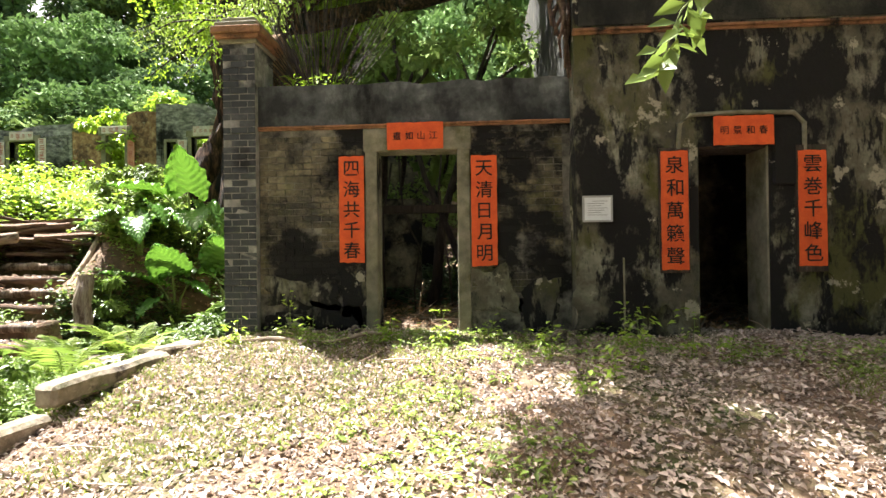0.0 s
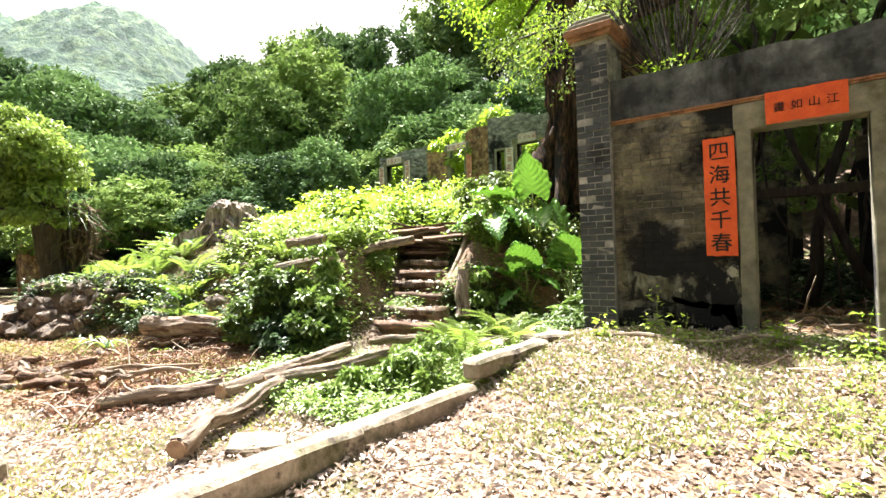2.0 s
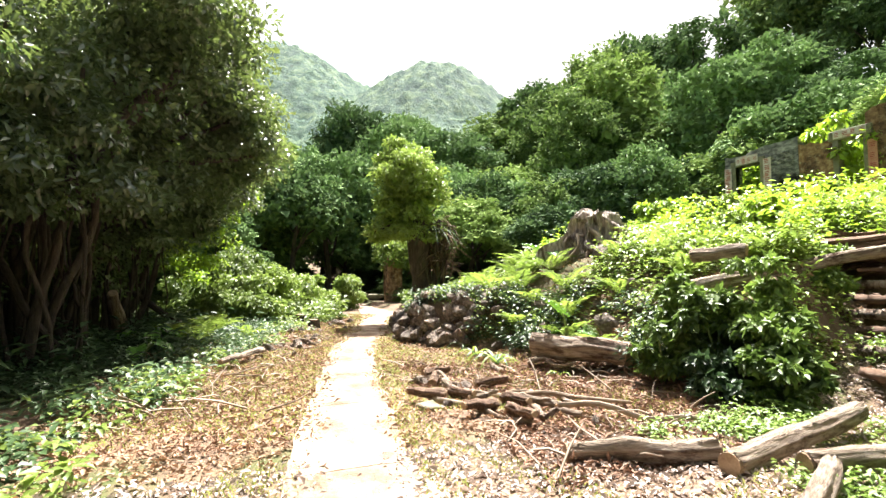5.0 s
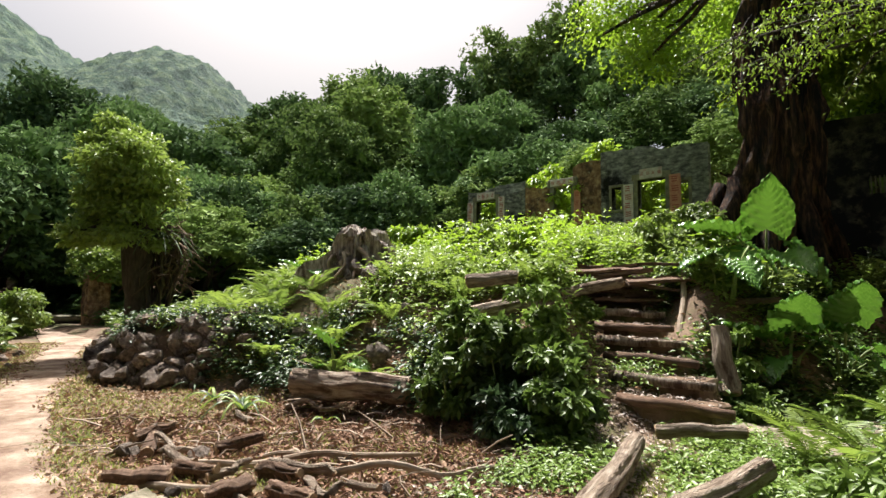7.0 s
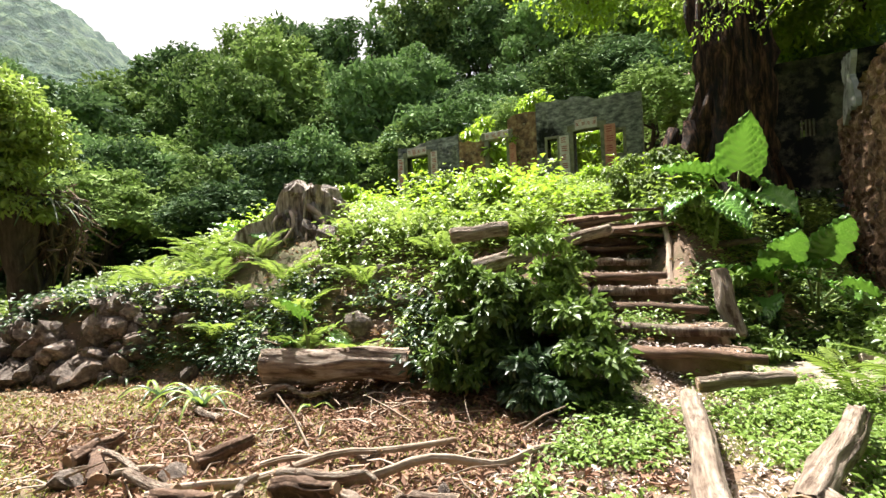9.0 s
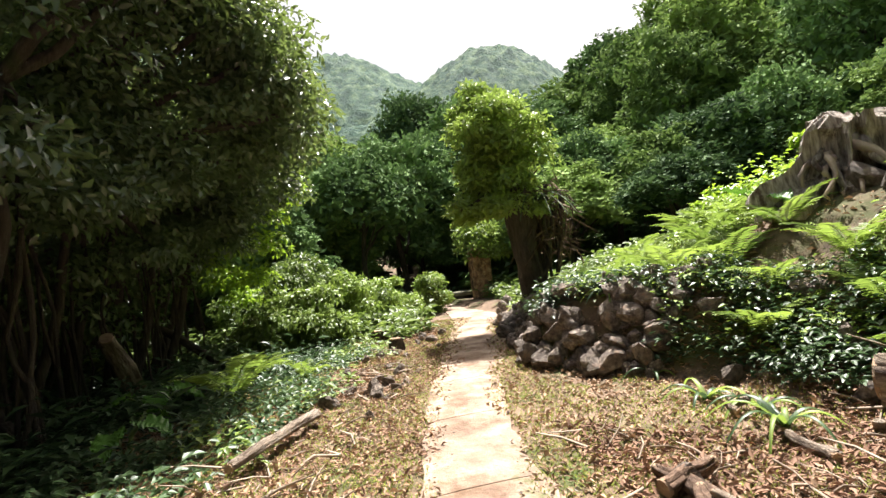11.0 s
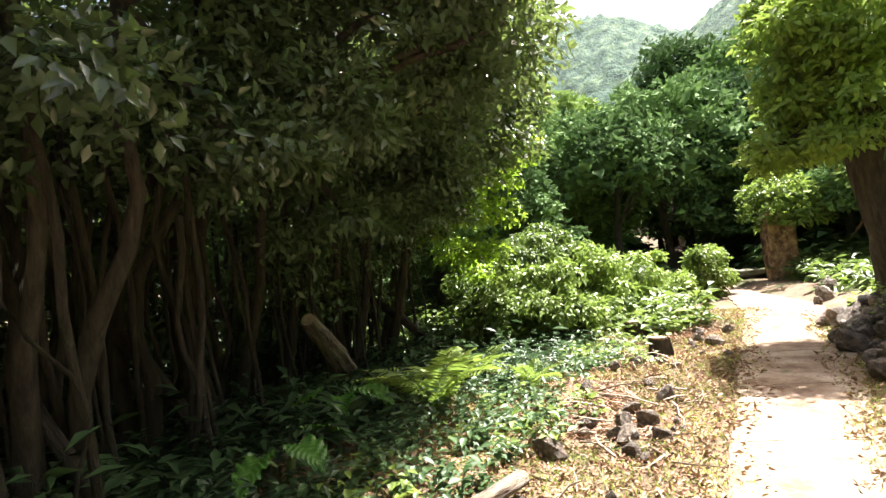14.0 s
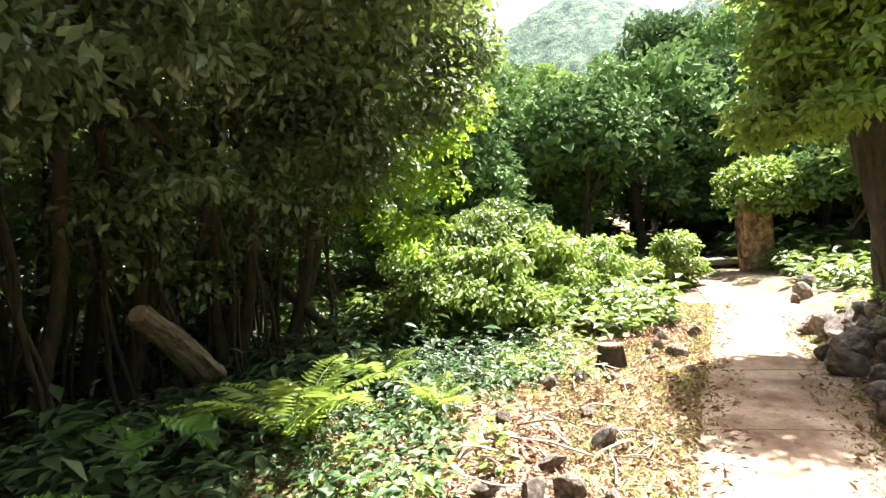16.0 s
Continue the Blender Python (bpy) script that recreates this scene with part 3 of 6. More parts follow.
def torn_patch(name, cx, cz, w, h, seed, material, parent, face, off, label, thick=0.02):
    """Plaster left on a wall, with a torn outline; face 'x' for a wall that looks along x, 'y' along y."""
    bm = bmesh.new()
    n = 44
    f_ring, b_ring = [], []
    for k in range(n):
        a = 2 * math.pi * k / n
        q = 0.75 + 0.5 * noise.noise(Vector((math.cos(a) * 1.6, math.sin(a) * 1.6, seed * 2.7))) + 0.22 * noise.noise(Vector((math.cos(a) * 6, math.sin(a) * 6, seed)))
        c, s = math.cos(a), math.sin(a)
        e = max(abs(c), abs(s)) ** -1.0
        u, z = cx + c * w / 2 * q * e, cz + s * h / 2 * q * e
        for ring, o in ((f_ring, off), (b_ring, off + thick)):
            ring.append(bm.verts.new((o, u, z) if face == "x" else (u, o, z)))
    bm.faces.new(f_ring)
    for k in range(n):
        bm.faces.new((f_ring[k], b_ring[k], b_ring[(k + 1) % n], f_ring[(k + 1) % n]))
    return part(name, bm, material, parent, label)


for k, (a, b, w, h) in enumerate(((7.85, 3.7, 0.8, 1.4), (7.75, 1.9, 0.62, 2.3), (8.2, 0.9, 0.55, 0.9), (9.4, 3.9, 0.7, 0.9), (12.6, 4.6, 1.2, 1.3))):
    torn_patch("lime_plaster", a, b, w, h, k + 1, m_oldwhite, house, "x", -2.985, "flaking white lime plaster", 0.09)
for k, (a, b, w, h) in enumerate(((-1.9, 1.05, 1.15, 0.55), (-1.5, 0.75, 0.9, 0.45), (-2.1, 0.6, 0.8, 0.35), (0.62, 1.05, 0.75, 0.7), (1.2, 0.8, 0.7, 0.8), (-1.22, 1.0, 0.35, 0.9))):
    torn_patch("plaster_patch", a, b, w, h, k + 11, m_plaster, house, "y", WY - 0.022, "patch of peeling plaster", 0.03)
# inside walls
block("rear_wall", -2.5, -0.75, 11.0, 11.3, 0.2, 2.7, m_brick, house, "dark inner brick wall", 0.01, 0.02)
block("rear_wall", 0.25, 1.9, 11.0, 11.3, 0.2, 3.3, m_brick, house, "dark inner brick wall", 0.01, 0.02)
block("inner_beam", -2.5, 1.8, 9.0, 9.16, 2.22, 2.36, m_bark, house, "rotten roof beam across the room", 0.01, 0.01)

# ---- tall plastered house ----
tall = thing("plastered_house", pose(0, 0, 0), "tall house front with mildewed plaster and a couplet doorway", "house")
TY = 6.65
for a in ((1.64, 3.10, 0.1, 7.2), (3.93, 9.5, 0.1, 7.2), (3.10, 3.93, 2.78, 7.2)):
    bm = bmesh.new()
    box(bm, a[0], a[1], TY, TY + 0.36, a[2], a[3])
    bmesh.ops.subdivide_edges(bm, edges=bm.edges[:], cuts=12, use_grid_fill=True)
    for v in bm.verts:
        v.co.y += 0.012 * noise.noise(v.co * 2.2)
        if abs(v.co.x - 1.64) < 0.01:
            v.co.x += 0.03 * noise.noise(v.co * 4)
    part("front_wall", bm, m_plaster, tall)
for k in range(2):
    block("string_course", 1.62, 9.5, TY - 0.03 - 0.025 * k, TY + 0.02, 4.19 + 0.035 * k, 4.223 + 0.035 * k, m_redband, tall, "thin red brick moulding", 0.004)
block("upper_panel", 1.7, 9.5, TY - 0.012, TY + 0.02, 4.3, 7.0, m_soot, tall, "blackened upper wall", 0.004)
for a in ((2.87, 3.1, 2.3, 3.12), (3.97, 4.3, 2.3, 3.12)):
    block("door_surround", a[0], a[1], TY - 0.03, TY + 0.05, a[2], a[3], m_plaster, tall, "raised plaster door surround", 0.02, 0.008)
bm = bmesh.new()
tube(bm, [(2.86, TY - 0.02, 2.75), (2.88, TY - 0.03, 3.05), (3.0, TY - 0.035, 3.16), (3.6, TY - 0.035, 3.18), (4.2, TY - 0.035, 3.16), (4.32, TY - 0.03, 3.03), (4.33, TY - 0.02, 2.7)], [0.028] * 7, 8, 0.2)
part("hood_moulding", bm, m_granite, tall, "pale moulding over the door")
block("jamb", 3.06, 3.115, TY + 0.02, TY + 0.5, 0.35, 2.8, m_bark, tall, "dark wooden door jamb", 0.008)
block("jamb", 3.91, 4.04, TY + 0.02, TY + 0.5, 0.35, 2.8, m_granite, tall, "stone door jamb worn at its foot", 0.012, 0.006)
block("lintel", 3.06, 4.04, TY + 0.03, TY + 0.5, 2.76, 2.86, m_bark, tall, "dark wooden lintel", 0.008)
block("threshold", 3.08, 4.0, TY + 0.02, TY + 0.45, 0.36, 0.45, m_granite, tall, "granite threshold", 0.02, 0.008)
for a in ((1.64, 2.0, 7.01, 13.0, 0.1, 7.0), (9.2, 9.5, 7.01, 13.0, 0.1, 7.0), (1.64, 9.5, 13.0, 13.3, 0.1, 7.0)):
    block("outer_wall", *a, m_soot, tall, "bare brick outer wall", 0, 0.01)
block("inner_wall", 2.05, 3.35, 9.6, 9.8, 0.2, 4.2, m_oldwhite, tall, "inner wall with flaking white lime", 0, 0.02)
block("inner_wall", 4.3, 9.15, 9.6, 9.8, 0.2, 4.2, m_brick, tall, "inner brick wall", 0, 0.02)
bm = bmesh.new()
box(bm, 1.66, 9.48, 7.02, 12.98, 5.2, 5.35)
bmesh.ops.subdivide_edges(bm, edges=bm.edges[:], cuts=3)
part("loft_floor", bm, m_bark, tall, "dark boarded loft floor")
for k, (a, b, w, h) in enumerate(((2.0, 0.95, 0.95, 1.0), (2.65, 1.1, 0.6, 0.9), (4.9, 1.1, 0.9, 1.0), (5.8, 1.4, 1.0, 0.9), (3.05, 3.0, 0.4, 0.5))):
    torn_patch("pale_plaster", a, b, w, h, k + 31, m_plaster, tall, "y", TY - 0.022, "paler layer of plaster", 0.03)

# ---- couplets and sign ----
def glyph(ch, size, x, y, z, parent, material):
    cu = bpy.data.curves.new("glyph", "FONT")
    cu.body, cu.size, cu.align_x, cu.align_y = ch, size, "CENTER", "CENTER"
    cu.extrude, cu.offset = 0.0006, size * 0.006
    tmp = new("glyph", cu)
    me = bpy.data.meshes.new_from_object(tmp.evaluated_get(bpy.context.evaluated_depsgraph_get()))
    bpy.data.objects.remove(tmp)
    me.transform(Matrix.Rotation(radians(90), 4, "X"))
    co = np.array([v.co for v in me.vertices]) if len(me.vertices) else np.zeros((1, 3))
    mid = (co.max(0) + co.min(0)) / 2
    me.transform(Matrix.Translation((x - mid[0], y, z - mid[2])))
    me.materials.clear()
    return part("character", me, material, parent)


def paper(name, x0, x1, z0, z1, y, text, across, label, seed):
    ob = thing(name, pose(0, 0, 0), label, "couplet", "door couplets")
    bm = bmesh.new()
    box(bm, x0, x1, y - 0.004, y, z0, z1)
    bmesh.ops.subdivide_edges(bm, edges=bm.edges[:], cuts=16, use_grid_fill=True)
    for v in bm.verts:
        v.co.y -= 0.004 * (1 + noise.noise(Vector((v.co.x * 9, v.co.z * 6, seed))))
        if v.co.z < z0 + 0.01 or v.co.z > z1 - 0.01:
            v.co.z += 0.012 * noise.noise(Vector((v.co.x * 14, seed, v.co.z)))
        if v.co.x < x0 + 0.004 or v.co.x > x1 - 0.004:
            v.co.x += 0.006 * noise.noise(Vector((v.co.z * 9, seed, v.co.x)))
    part("paper", bm, m_paper, ob)
    n = len(text)
    for k, ch in enumerate(text):
        f = (k + 0.5) / n
        if across:
            w = (x1 - x0) * 0.86
            glyph(ch, min(w / n, z1 - z0) * 0.72, (x0 + x1) / 2 - w / 2 + w * f, y - 0.0155, (z0 + z1) / 2, ob, m_ink)
        else:
            h = (z1 - z0) * 0.96
            glyph(ch, (x1 - x0) * 0.7, (x0 + x1) / 2, y - 0.0155, (z0 + z1) / 2 + h / 2 - h * f, ob, m_ink)
    return ob


paper("door_couplet", -1.395, -1.06, 1.42, 2.83, WY - 0.034, "四海共千春", False, "long red paper couplet with five black brush characters", 1)
paper("door_couplet", 0.355, 0.69, 1.36, 2.80, WY - 0.034, "天清日月明", False, "faded red paper couplet with its lower end worn", 2)
paper("door_banner", -0.74, 0.0, 2.90, 3.25, WY - 0.06, "畫如山江", True, "red paper banner with four characters over the granite door", 3)
paper("door_couplet", 2.645, 2.965, 1.30, 2.73, TY - 0.04, "泉和萬籟聲", False, "deep red paper couplet on mildewed plaster", 4)
paper("door_couplet", 4.235, 4.555, 1.33, 2.70, TY - 0.04, "雲巻千峰色", False, "deep red paper couplet beside the dark doorway", 5)
paper("door_banner", 3.26, 3.955, 2.78, 3.13, TY - 0.06, "明景和春", True, "red paper banner with four characters over the dark door", 6)
for a in ((2.63, 2.98), (4.22, 4.57)):
    b = thing("couplet_board", pose(0, 0, 0), "dark wooden board behind a red couplet", "board", "couplet boards")
    block("board", a[0], a[1], TY - 0.039, TY + 0.004, 1.26, 2.77, m_bark, b, "", 0.004)
sign = thing("notice_sign", pose(1.715, TY - 0.03, 1.89), "small white notice in a grey metal frame on the wall", "sign")
for a in ((0, 0.36, 0, 0.022), (0, 0.36, 0.298, 0.32), (0, 0.022, 0.022, 0.298), (0.338, 0.36, 0.022, 0.298)):
    block("frame", a[0], a[1], -0.004, 0.028, a[2], a[3], m_metal, sign, "grey metal frame", 0.003)
block("card", 0.022, 0.338, 0.006, 0.026, 0.022, 0.298, m_white, sign, "white printed card")
for k in range(7):
    block("text_line", 0.06 + (0.06 if k == 0 else 0), 0.3 - 0.04 * (k % 3), 0.004, 0.0065, 0.25 - 0.028 * k, 0.256 - 0.028 * k, m_print, sign)
pipe = thing("wall_conduit", pose(2.2, TY - 0.02, 0.45), "thin pale conduit running up the plaster", "pipe")
bm = bmesh.new()
tube(bm, [(0, 0, 0), (0.003, 0, 0.5), (0, 0, 1.0)], [0.012] * 3, 8)
part("tube", bm, m_granite, pipe)


# ---- far ruin on the terrace ----
far = thing("terrace_ruin", pose(0, 0, 0), "row of roofless grey brick ruins with bleached couplets", "ruin")
FY = 17.8


def ruin_wall(x0, x1, z0, z1, doors, material, label, rag=0.25, y=FY, slope=0.0):
    """A wall with openings (x0, x1, z0, z1) through it and a ragged top, built of blocks between them."""
    xs = sorted({x0, x1, *[d[0] for d in doors], *[d[1] for d in doors]})
    for a, b in zip(xs, xs[1:]):
        here = [d for d in doors if d[0] <= a + 1e-6 and d[1] >= b - 1e-6]
        spans = [(z0, here[0][2]), (here[0][3], None)] if here else [(z0, None)]
        for lo, hi in spans:
            if hi is not None and hi - lo < 0.05:
                continue
            n = max(2, int((b - a) / 0.18))
            bm = bmesh.new()
            cols = []
            for k in range(n + 1):
                x = a + (b - a) * k / n
                t = hi if hi is not None else z1 + slope * (x - x0) + rag * noise.noise(Vector((x * 1.1, 3, z1))) + 0.4 * rag * noise.noise(Vector((x * 4, 1, 0)))
                t = max(t, lo + 0.05)
                cols.append([bm.verts.new((x, yy, zz)) for yy in (y, y + 0.35) for zz in (lo, t)])
            for c, d in zip(cols, cols[1:]):
                bm.faces.new((c[0], c[1], d[1], d[0]))
                bm.faces.new((c[2], d[2], d[3], c[3]))
                bm.faces.new((c[1], c[3], d[3], d[1]))
                bm.faces.new((c[0], d[0], d[2], c[2]))
            for c in (cols[0], cols[-1]):
                bm.faces.new((c[0], c[2], c[3], c[1]))
            part("wall", bm, material, far, label)


m_course = surface("grey ruin brick", [(0.36, (0.085, 0.085, 0.085)), (0.5, (0.22, 0.215, 0.205)), (0.66, (0.44, 0.43, 0.40))], 2.0, 0.9, 0.8, 20, [(BLACK, 0.8, 0.54, 0.66, None)], 0.2, True, (2, 2, 4))
ruin_wall(-10.95, -7.4, 3.2, 7.0, [(-9.63, -8.72, 3.2, 5.75), (-10.55, -10.2, 4.8, 5.6), (-8.35, -8.0, 4.8, 5.55)], m_course, "dark grey brick wall", slope=-0.08)
ruin_wall(-12.05, -10.96, 3.2, 6.6, [], m_earthwall, "orange earth wall with a slanting top", slope=0.25)
ruin_wall(-14.1, -12.9, 3.2, 6.0, [], m_earthwall, "orange earth wall")
ruin_wall(-16.97, -14.12, 3.2, 6.25, [(-16.5, -15.5, 3.2, 5.75)], m_course, "dark grey brick wall")
ruin_wall(-25.0, -21.0, 3.0, 5.9, [(-24.2, -23.2, 3.0, 5.6), (-22.0, -21.5, 4.8, 5.5)], m_course, "low dark brick wall", y=21.5)
for xx in (-12.9, -12.02):
    block("door_post", xx - 0.09, xx + 0.09, FY - 0.05, FY + 0.3, 3.2, 5.9, m_granite, far, "stone door post", 0.01)
block("door_lintel", -13.1, -11.85, FY - 0.06, FY + 0.3, 5.9, 6.22, m_granite, far, "stone lintel", 0.02)
for x0, x1, zt in ((-9.63, -8.72, 5.75), (-16.5, -15.5, 5.75)):
    for xx in (x0 - 0.07, x1 + 0.07):
        block("door_post", xx - 0.07, xx + 0.07, FY - 0.04, FY + 0.2, 3.2, zt, m_granite, far, "stone door post", 0.01)
    block("door_lintel", x0 - 0.2, x1 + 0.2, FY - 0.045, FY + 0.2, zt, zt + 0.22, m_granite, far, "stone lintel", 0.01)
for x0, x1, z0, z1 in ((-10.55, -10.2, 4.8, 5.6), (-8.35, -8.0, 4.8, 5.55)):
    for a in ((x0 - 0.1, x0, z0 - 0.1, z1 + 0.1), (x1, x1 + 0.1, z0 - 0.1, z1 + 0.1), (x0, x1, z0 - 0.1, z0), (x0, x1, z1, z1 + 0.1)):
        block("window_frame", a[0], a[1], FY - 0.04, FY + 0.2, a[2], a[3], m_granite, far, "pale stone window frame", 0.008)


def bleached(x0, x1, z0, z1, mat, across, n):
    ob = thing("bleached_couplet", pose(0, 0, 0), "sun-bleached paper couplet with faded writing on a ruin", "couplet", "bleached couplets")
    block("paper", x0, x1, FY - 0.075, FY - 0.066, z0, z1, mat, ob, "", 0, 0.004)
    for k in range(n):
        f = (k + 0.5) / n
        for j in (-1, 0, 1):
            if across:
                cx, cz, s = x0 + (x1 - x0) * f, (z0 + z1) / 2, min((x1 - x0) / n, z1 - z0) * 0.3
            else:
                cx, cz, s = (x0 + x1) / 2, z0 + (z1 - z0) * f, (x1 - x0) * 0.3
            block("writing", cx - s, cx + s * (0.6 + 0.4 * (k % 2)), FY - 0.079, FY - 0.075, cz + j * s * 0.7 - s * 0.16, cz + j * s * 0.7 + s * 0.16, m_inkred, ob)


bleached(-10.12, -9.78, 4.15, 5.65, m_pale, False, 5)
bleached(-8.58, -8.22, 4.2, 5.8, m_palered, False, 5)
bleached(-9.55, -8.8, 5.78, 6.12, m_pale, True, 4)
bleached(-16.95, -16.65, 4.5, 5.75, m_pale, False, 5)
bleached(-15.35, -15.05, 4.7, 5.85, m_pale, False, 5)
bleached(-16.45, -15.55, 5.8, 6.1, m_pale, True, 4)
bleached(-12.95, -12.0, 5.95, 6.2, m_pale, True, 4)
bleached(-11.98, -11.72, 4.4, 5.7, m_palered, False, 4)

# ---- concrete path, slab by slab ----
walkway = thing("concrete_path", pose(0, 0, 0), "narrow pale concrete footpath with cracks and thin moss", "path", kind="structure")
px = 8.0
k = 0
while px > -29:
    ln = 1.5 + 0.5 * rng.random()
    n = 16
    bm = bmesh.new()
    cols = []
    for j in range(n + 1):
        x = px - (ln - 0.012) * j / n
        c, w = float(path_mid(x)), float(np.interp(x, [-24, -21, -18.3, -15.7, -13.9, -10.5, -6.8, -3], [0.7, 0.75, 0.56, 0.64, 0.48, 0.41, 0.46, 0.56]))
        wl = 0.06 * noise.noise(Vector((x * 1.7, 1, 0))) + 0.018 * noise.noise(Vector((x * 6, 5, 0)))
        wr = 0.12 * noise.noise(Vector((x * 1.5, 9, 0))) + 0.03 * noise.noise(Vector((x * 5, 2, 0)))
        z = gz(x, c) + 0.025
        tops = [bm.verts.new((x, c - w + wl, z)), bm.verts.new((x, c - w * 0.3, z + 0.008)), bm.verts.new((x, c + w * 0.4, z + 0.006)), bm.verts.new((x, c + w + wr, z - 0.005))]
        feet = [bm.verts.new((x, c - w + wl - 0.01, z - 0.09)), bm.verts.new((x, c + w + wr + 0.01, z - 0.09))]
        cols.append((tops, feet))
    for (t0, f0), (t1, f1) in zip(cols, cols[1:]):
        for q in range(3):
            bm.faces.new((t0[q], t0[q + 1], t1[q + 1], t1[q]))
        bm.faces.new((f0[0], t0[0], t1[0], f1[0]))
        bm.faces.new((t0[3], f0[1], f1[1], t1[3]))
    for t0, f0 in (cols[0], cols[-1]):
        bm.faces.new((f0[0], f0[1], t0[3], t0[2], t0[1], t0[0]))
    bmesh.ops.recalc_face_normals(bm, faces=bm.faces[:])
    part("slab", bm, m_slab, walkway)
    px -= ln


# ---- stone kerb, flagstones and timber steps ----
def stone(name, x, y, lx, ly, h, turn, label, group, z=None, material=None, tilt=0.0):
    ob = new(name)
    bm = bmesh.new()
    box(bm, -lx / 2, lx / 2, -ly / 2, ly / 2, 0, h, min(h, ly) * 0.18)
    bmesh.ops.subdivide_edges(bm, edges=[e for e in bm.edges if e.calc_length() > 0.12], cuts=3, use_grid_fill=True)
    sd = rng.random() * 50
    for v in bm.verts:
        v.co += noise.noise_vector(v.co * 5 + Vector((sd, 0, 0))) * 0.02
    me = bpy.data.meshes.new(name)
    bm.to_mesh(me)
    bm.free()
    bpy.data.objects.remove(ob)
    ob = part(name, me, material or m_stone)
    ob.matrix_world = pose(x, y, (gz(x, y) if z is None else z) - 0.02, tilt, tilt * 0.5, turn)
    return tagged(ob, label, name.replace("_", " "), group)


stone("kerb_stone", -3.02, 1.9, 1.5, 0.2, 0.23, 86, "long pale kerb stone at the yard's edge", "kerb")
stone("kerb_stone", -2.97, 3.34, 1.4, 0.2, 0.22, 86, "long pale kerb stone half under leaves", "kerb")
stone("kerb_stone", -2.92, 4.75, 1.4, 0.22, 0.19, 87, "mossy kerb stone beside the herbs", "kerb")
stone("kerb_stone", -2.95, 5.7, 0.6, 0.3, 0.14, 70, "short broken kerb stone", "kerb")
for x, y, a, b, tu in ((-3.9, 6.6, 0.9, 0.55, 15), (-4.5, 6.9, 0.7, 0.5, 40), (-3.5, 6.9, 0.7, 0.5, -10), (-3.3, 6.1, 0.8, 0.4, 30), (-4.3, 6.1, 0.6, 0.45, 5), (-3.55, 7.5, 0.8, 0.4, 15), (-4.9, 6.4, 0.6, 0.4, 60)):
    stone("flagstone", x, y, a, b, 0.1, tu, "worn pale flagstone among weeds", "flagstones")
stone("loose_slab", -4.85, 0.86, 0.55, 0.34, 0.18, 20, "pale loose stone slab by the path", "loose slabs")
stone("loose_slab", -3.75, 2.35, 0.42, 0.26, 0.11, 50, "small tilted stone slab on dry leaves", "loose slabs", tilt=8)
stone("loose_slab", -7.6, 1.6, 0.3, 0.22, 0.07, 10, "flat grey stone on the soil", "loose slabs")
for k in range(7):
    f = k / 6
    x, y, z = -5.4 - 1.5 * f, 5.9 + 2.6 * f, 0.38 + 1.08 * f
    st = thing("garden_step", pose(x, y, z, 0, 0, -8 + 5 * math.sin(k * 3)), "timber-edged earth step littered with dry leaves", "step", "terrace steps")
    bm = bmesh.new()
    tube(bm, [p for p in bent((-0.62, 0, 0.1), (0.6, 0, 0.1), 7, 0.06, k + 3)], [0.05, 0.055, 0.05, 0.055, 0.05, 0.05, 0.045], 10, 0.4)
    part("edge_log", bm, m_log if k % 2 else m_plank, st, "rotten edging log", True)
    block("tread", -0.58 + 0.05 * (k % 3), 0.4 + 0.08 * (k % 2), 0.03, 0.5, -0.14, 0.12, m_ground, st, "packed soil tread", 0.03, 0.05)


# ---- trees ----
def forest_tree_parts(seed, lo):
    """Trunk with limbs, and a crown of clumps, for a tree about ten metres high."""
    bm = bmesh.new()
    tube(bm, bent((0, 0, -0.6), (0.4 * math.sin(seed), 0.4 * math.cos(seed), 6.5), 7, 0.5, seed), [0.26, 0.22, 0.19, 0.16, 0.13, 0.1, 0.06], 7, 0.25)
    for k in range(5):
        a = seed + k * 1.3
        z = 3.0 + 0.7 * k
        tube(bm, bent((0.1, 0.1, z), (2.0 * math.cos(a), 2.0 * math.sin(a), z + 2.2), 5, 0.3, seed + k), [0.1, 0.08, 0.06, 0.045, 0.02], 5, 0.2)
    trunk = bpy.data.meshes.new("trunk")
    bm.to_mesh(trunk)
    bm.free()
    trunk.materials.append(m_bark)
    clumps = blob_clumps(60, 3.4 + 0.5 * math.sin(seed * 2), 3.4 - 0.5 * math.sin(seed * 2), 4.1, 5.9, 0.95, lo)
    crown = crown_mesh("crown", clumps, 84, 0.34, 0.5, 0.4, 0.3, 0.6, 13)
    crown.materials.append(m_forest_b if seed % 3 == 2 else m_forest)
    return trunk, crown


VARIANTS = [forest_tree_parts(k, -0.75 if k % 2 else -0.3) for k in range(6)]


def forest_tree(x, y, top, wide, label, group="forest trees", v=None):
    z = gz(x, y)
    h = max(3.5, top - z)
    trunk, crown = VARIANTS[int(rng.integers(6)) if v is None else v]
    ob = thing("forest_tree", pose(x, y, z - 0.05, 0, 0, 360 * rng.random()) @ Matrix.Diagonal((wide / 8, wide / 8, h / 10, 1)), label, "tree", group)
    part("trunk", trunk, m_bark, ob)
    part("crown", crown, m_forest, ob)
    return ob


